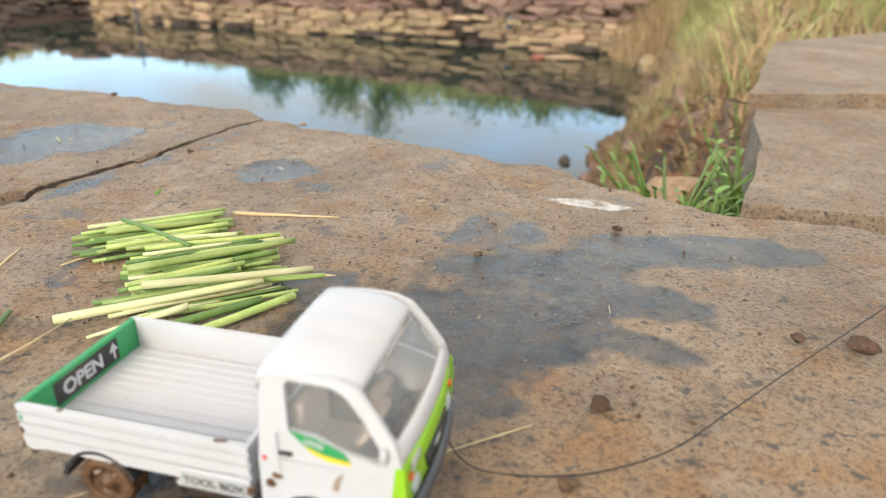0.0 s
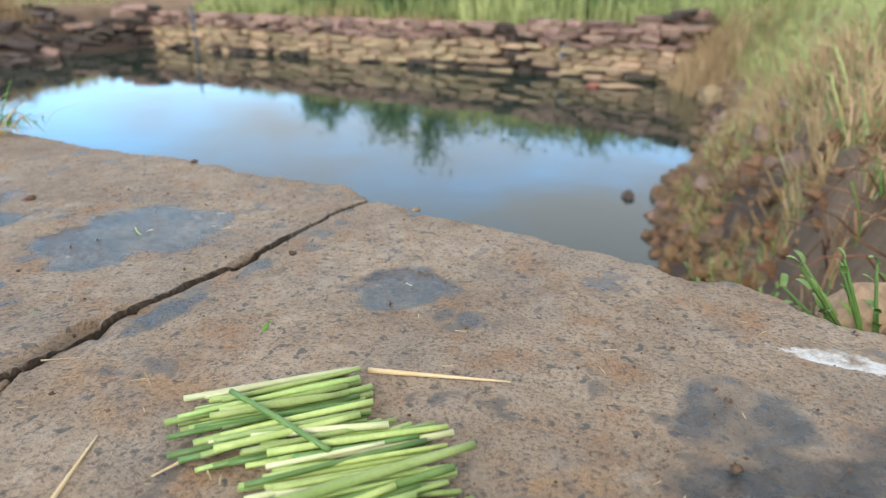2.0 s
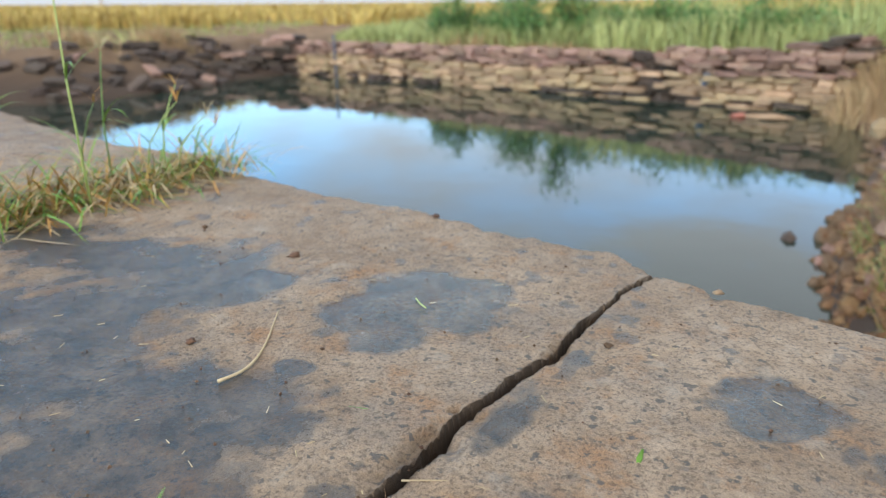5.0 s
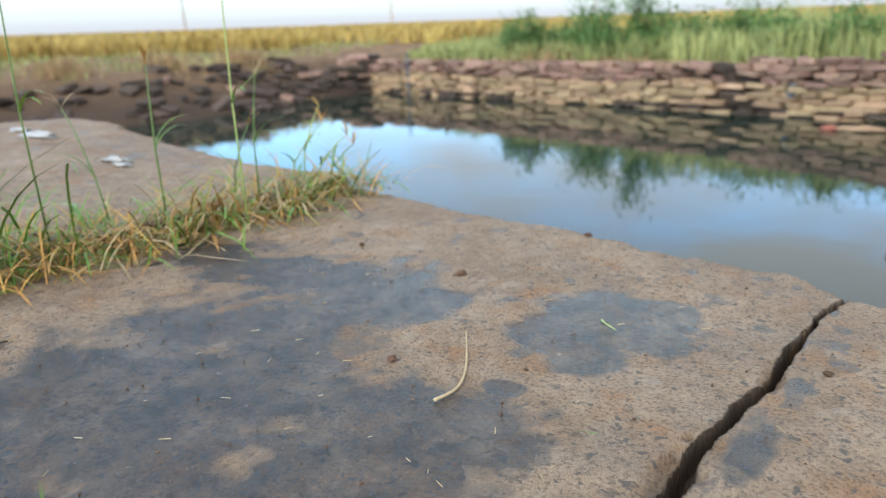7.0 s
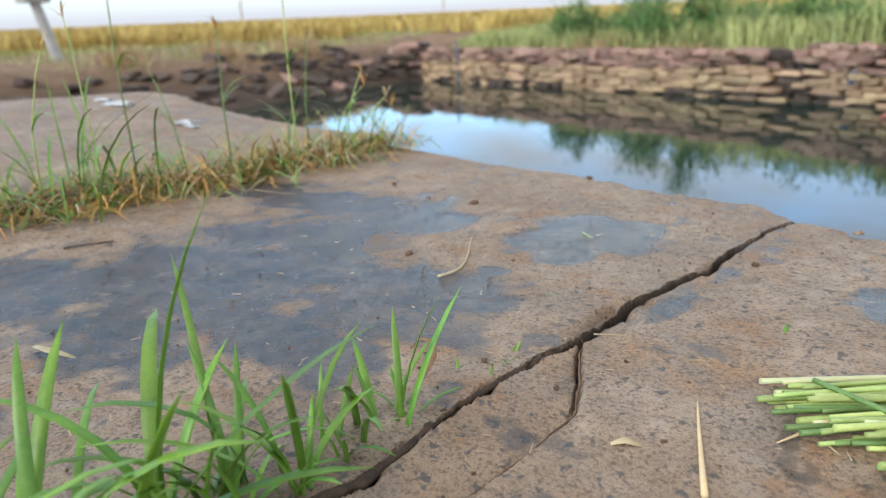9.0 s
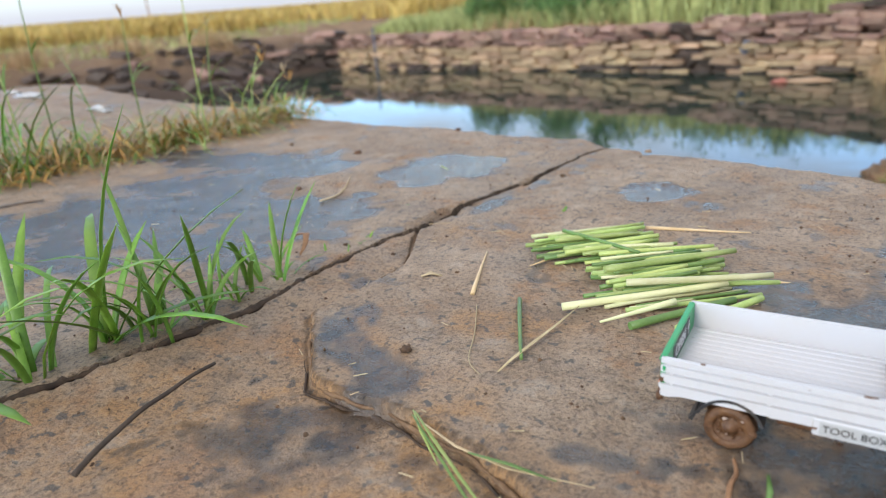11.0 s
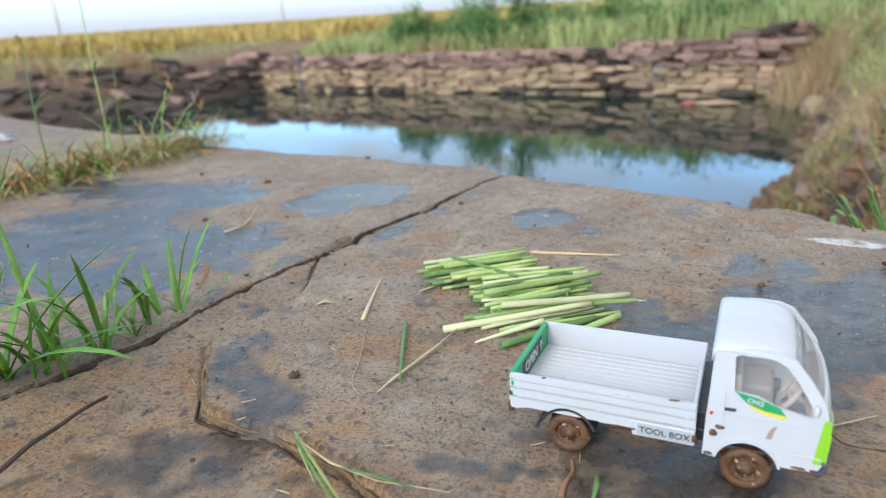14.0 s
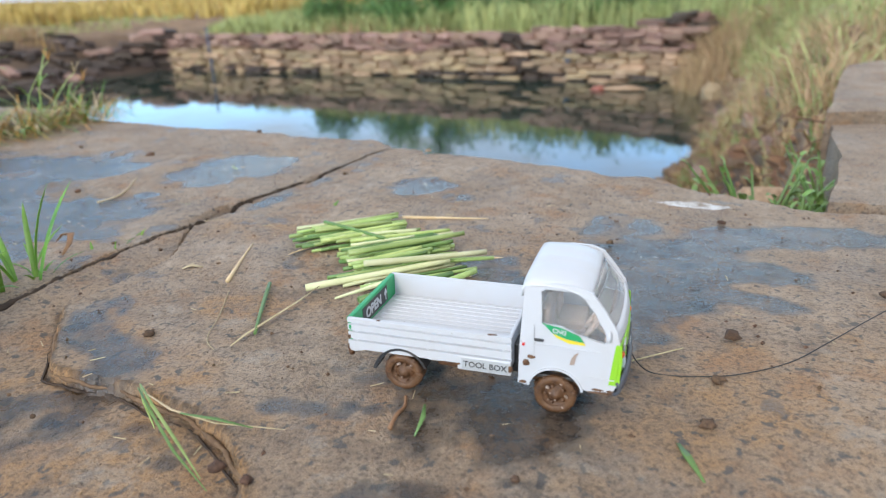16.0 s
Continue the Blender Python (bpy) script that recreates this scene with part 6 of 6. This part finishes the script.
def leafy_plant(x, y, z, h, n, seed, flower=False, leaf_len=0.05):
    rnd = random.Random(seed)
    root = tagged(new("weed_plant"), "leafy green weed with yellow flowers on the bank" if flower else "leafy green weed growing beside the slab", "plant", "weeds beside the slab")
    root.location = (x, y, z)
    for k in range(n):
        a = rnd.uniform(0, 6.28)
        reach = rnd.uniform(0.2, 0.7) * h
        tip = Vector((reach * math.cos(a), reach * math.sin(a), h * rnd.uniform(0.5, 1)))
        v, f = tube_data([(0, 0, 0), tip * 0.5 + Vector((0, 0, h * 0.1)), tip], [0.0022, 0.0017, 0.001], 5)
        from_arrays("stem", v, f, M_STALK_DARK, root)
        for j in range(6):
            q = 0.25 + 0.75 * j / 5
            p = tip * q
            v, f = blade_data(p[:], a + rnd.uniform(-1.6, 1.6), leaf_len * rnd.uniform(0.6, 1.2), leaf_len * 0.30, rnd.uniform(0.6, 1.6), rnd.uniform(0.3, 1.2), n=6, fold=0.4)
            from_arrays("leaf", v, f, M_PLANTLEAF, root, smooth=True)
        if flower and k % 2 == 0:
            bm = lump(0.007, seed + k, 0.7, 2, 0.3)
            bmesh.ops.translate(bm, vec=tip, verts=bm.verts)
            part("flower", bm, M_FLOWER, root, "yellow flower head")


for k in range(17):
    r = random.Random(700 + k)
    x, y = 0.645 + 0.10 * r.random() + 0.06 * k / 16, -0.11 + 0.62 * k / 16 + r.uniform(-0.03, 0.03)
    if k in (0, 1):
        x, y = 0.668 - 0.012 * k, -0.105 + 0.03 * k
    z = max(height_at(x, y) - 0.004, -0.40)
    leafy_plant(x, y, z, min(0.14, max(0.045, r.uniform(-0.04, 0.01) - z)), 15, 700 + k, k == 11, 0.0135)
# fallen reddish leaves among the weeds
for k in range(150):
    r = random.Random(800 + k)
    x, y = r.uniform(0.64, 0.80), r.uniform(-0.08, 0.7)
    z = height_at(x, y)
    leaf_strip("fallen_leaf", [(x, y, z + 0.02), (x + 0.012, y + r.uniform(-0.01, 0.01), z + 0.028), (x + 0.026, y + r.uniform(-0.02, 0.02), z + 0.02)], 0.007, M_DRYLEAF, "fallen reddish brown leaf among the weeds", "leaf", group="fallen leaves")


def build_seam_grass():
    """The tufts that grow in the joint between two slabs."""
    rnd = random.Random(61)
    green, rust, straw = ([], []), ([], []), ([], [])
    pts = SEAM[:6]
    for k in range(2600):
        i = rnd.choices(range(5), (3, 3, 3.5, 3, 4))[0]
        q = rnd.random()
        (ax, ay), (bx, by) = pts[i], pts[i + 1]
        x, y = ax + (bx - ax) * q + rnd.gauss(0, 0.030), ay + (by - ay) * q + rnd.gauss(0, 0.022)
        pick = rnd.random()
        bag = green if pick < 0.27 else rust if pick < 0.75 else straw
        l = rnd.uniform(0.04, 0.11) if bag is green else rnd.uniform(0.035, 0.09)
        blade_data((x, y, 0.0), rnd.uniform(0, 6.28), l, rnd.uniform(0.0007, 0.0016), rnd.uniform(0.3, 2.2), rnd.uniform(0.55, 1.6), bag[0], bag[1], 5)
    for k in range(70):       # taller green blades towards the near end
        q = rnd.random()
        x, y = -0.36 - 0.12 * q + rnd.gauss(0, 0.03), -0.05 - 0.28 * q + rnd.gauss(0, 0.03)
        blade_data((x, y, 0.0), rnd.uniform(0, 6.28), rnd.uniform(0.08, 0.20), rnd.uniform(0.0012, 0.0026), rnd.uniform(0.6, 2.4), rnd.uniform(0.1, 1.0), green[0], green[1], 7)
    tagged(from_arrays("joint_green_grass", green[0], green[1], M_BLADE, smooth=True), "green grass tufts in the joint between slabs", "grass", kind="stuff")
    tagged(from_arrays("joint_rusty_grass", rust[0], rust[1], M_RUSTGRASS, smooth=True), "rusty orange dying grass in the slab joint", "grass", kind="stuff")
    tagged(from_arrays("joint_dry_grass", straw[0], straw[1], M_STRAW, smooth=True), "dry straw-coloured grass in the slab joint", "grass", kind="stuff")
    for k, (x, y, h, lean_x) in enumerate(((-0.315, 0.125, 0.15, 0.01), (-0.30, 0.16, 0.095, 0.055), (-0.35, 0.02, 0.17, 0.0), (-0.29, 0.20, 0.075, 0.05), (-0.33, 0.10, 0.10, 0.03), (-0.40, -0.12, 0.19, -0.02),
                                           (-0.37, -0.03, 0.13, -0.05), (-0.42, -0.18, 0.16, 0.05), (-0.285, 0.22, 0.06, 0.04), (-0.262, 0.045, 0.26, 0.0), (-0.384, -0.089, 0.27, 0.004), (-0.30, 0.19, 0.11, 0.03))):
        stem = tagged(new("seeding_grass"), "tall thin grass stem with a seed head", "grass", "tall grass stems in the joint")
        path = [(x, y, 0), (x + lean_x * 0.25, y, h * 0.5), (x + lean_x * 0.7, y + 0.004, h * 0.85), (x + lean_x, y + 0.006, h)]
        v, f = tube_data(path, [0.0011, 0.0009, 0.0007, 0.0005], 6)
        from_arrays("stalk", v, f, M_STALK if k % 2 else M_STALK_DARK, stem, smooth=True)
        for j in range(4):
            v, f = blade_data(path[3], rnd.uniform(0, 6.28), 0.022, 0.0012, rnd.uniform(0.3, 1.2), rnd.uniform(0.1, 0.8), n=5)
            from_arrays("seed_spike", v, f, M_RUSTGRASS if k % 3 else M_STRAW, stem, smooth=True)
        for j in range(2):
            v, f = blade_data(path[1], rnd.uniform(0, 6.28), 0.06, 0.0018, rnd.uniform(0.6, 1.6), rnd.uniform(0.3, 0.9), n=7)
            from_arrays("blade", v, f, M_BLADE, stem, smooth=True)


build_seam_grass()

# litter on the far slab
for k, (x, y, l) in enumerate(((-0.645, 0.20, 0.022), (-0.61, 0.18, 0.012), (-0.92, 0.27, 0.03), (-1.0, 0.29, 0.02))):
    bm = lump(l * 0.8, 90 + k, 0.22, 3, 0.9)
    bmesh.ops.scale(bm, vec=(1.5, 0.5, 1), verts=bm.verts)
    ob = tagged(part("plastic_litter", bm, M_LITTER, smooth=True), "crumpled white plastic litter on the far slab", "litter", "litter on the slab")
    ob.location = (x, y, 0.015 + 0.030 * min(1, max(0, (-0.45 - x) / 0.55)))
# a distant pole and its wires' posts on the skyline
for k, (x, y, h) in enumerate(((-40, 70, 5.5), (-62, 60, 5.0), (-20, 85, 5.0))):
    v, f = tube_data([(x, y, -0.3), (x, y, h)], [0.10, 0.07], 6)
    tagged(from_arrays("utility_pole", v, f, M_STONE), "thin grey utility pole beyond the fields", "pole", "poles on the skyline")


# leaning concrete post with a box on the far bank
M_CONCRETE = mat("grey_concrete", (0.30, 0.30, 0.29), (0.48, 0.47, 0.45), 0.85, 8, 80, 0.4, depth=0.004)
bank_post = tagged(new("bank_post"), "leaning grey concrete post with a pale box on top", "post")
v, f = tube_data([(-11.78, 6.68, -0.45), (-11.88, 6.51, 0.78)], [0.095, 0.085], 8)
from_arrays("post", v, f, M_CONCRETE, bank_post)
part("box", boxed(-12.06, -11.72, 6.28, 6.72, 0.72, 1.12, 0.02), M_CONCRETE, bank_post, "pale grey box")


# scraps along the far wall
def scrap(name, x, y, z, size, seed, material, label, category):
    ob = tagged(part(name, lump(1.0, seed, 1.0, 3, 0.5), material, smooth=True), label, category)
    ob.location, ob.scale = (x, y, z), size


M_BLUECLOTH = mat("blue_cloth", (0.05, 0.075, 0.12), (0.14, 0.18, 0.26), 0.8, 20, 200, 0.5, depth=0.003)
M_REDSCRAP = mat("red_plastic_scrap", (0.30, 0.09, 0.06), (0.42, 0.16, 0.11), 0.5, 20, 200, 0.3, depth=0.002)
scrap("cloth_rag", 0.46, 8.44, -0.68, (0.055, 0.04, 0.10), 3, M_BLUECLOTH, "dark blue rag hanging on the stone wall", "rag")
scrap("plastic_scrap", 0.82, 7.45, WATER_Z + 0.015, (0.09, 0.05, 0.03), 5, M_REDSCRAP, "faded red plastic scrap at the waterline", "litter")
scrap("plastic_bag", 1.10, 7.38, WATER_Z + 0.02, (0.20, 0.08, 0.035), 6, M_STONE, "grey white plastic bag at the waterline", "litter")
v, f = tube_data([(-5.72, 10.42, -1.2), (-5.74, 10.44, -0.22)], [0.020, 0.016], 8)
tagged(from_arrays("wall_post", v, f, M_BLUECLOTH), "thin bluish post standing at the stone wall", "post")
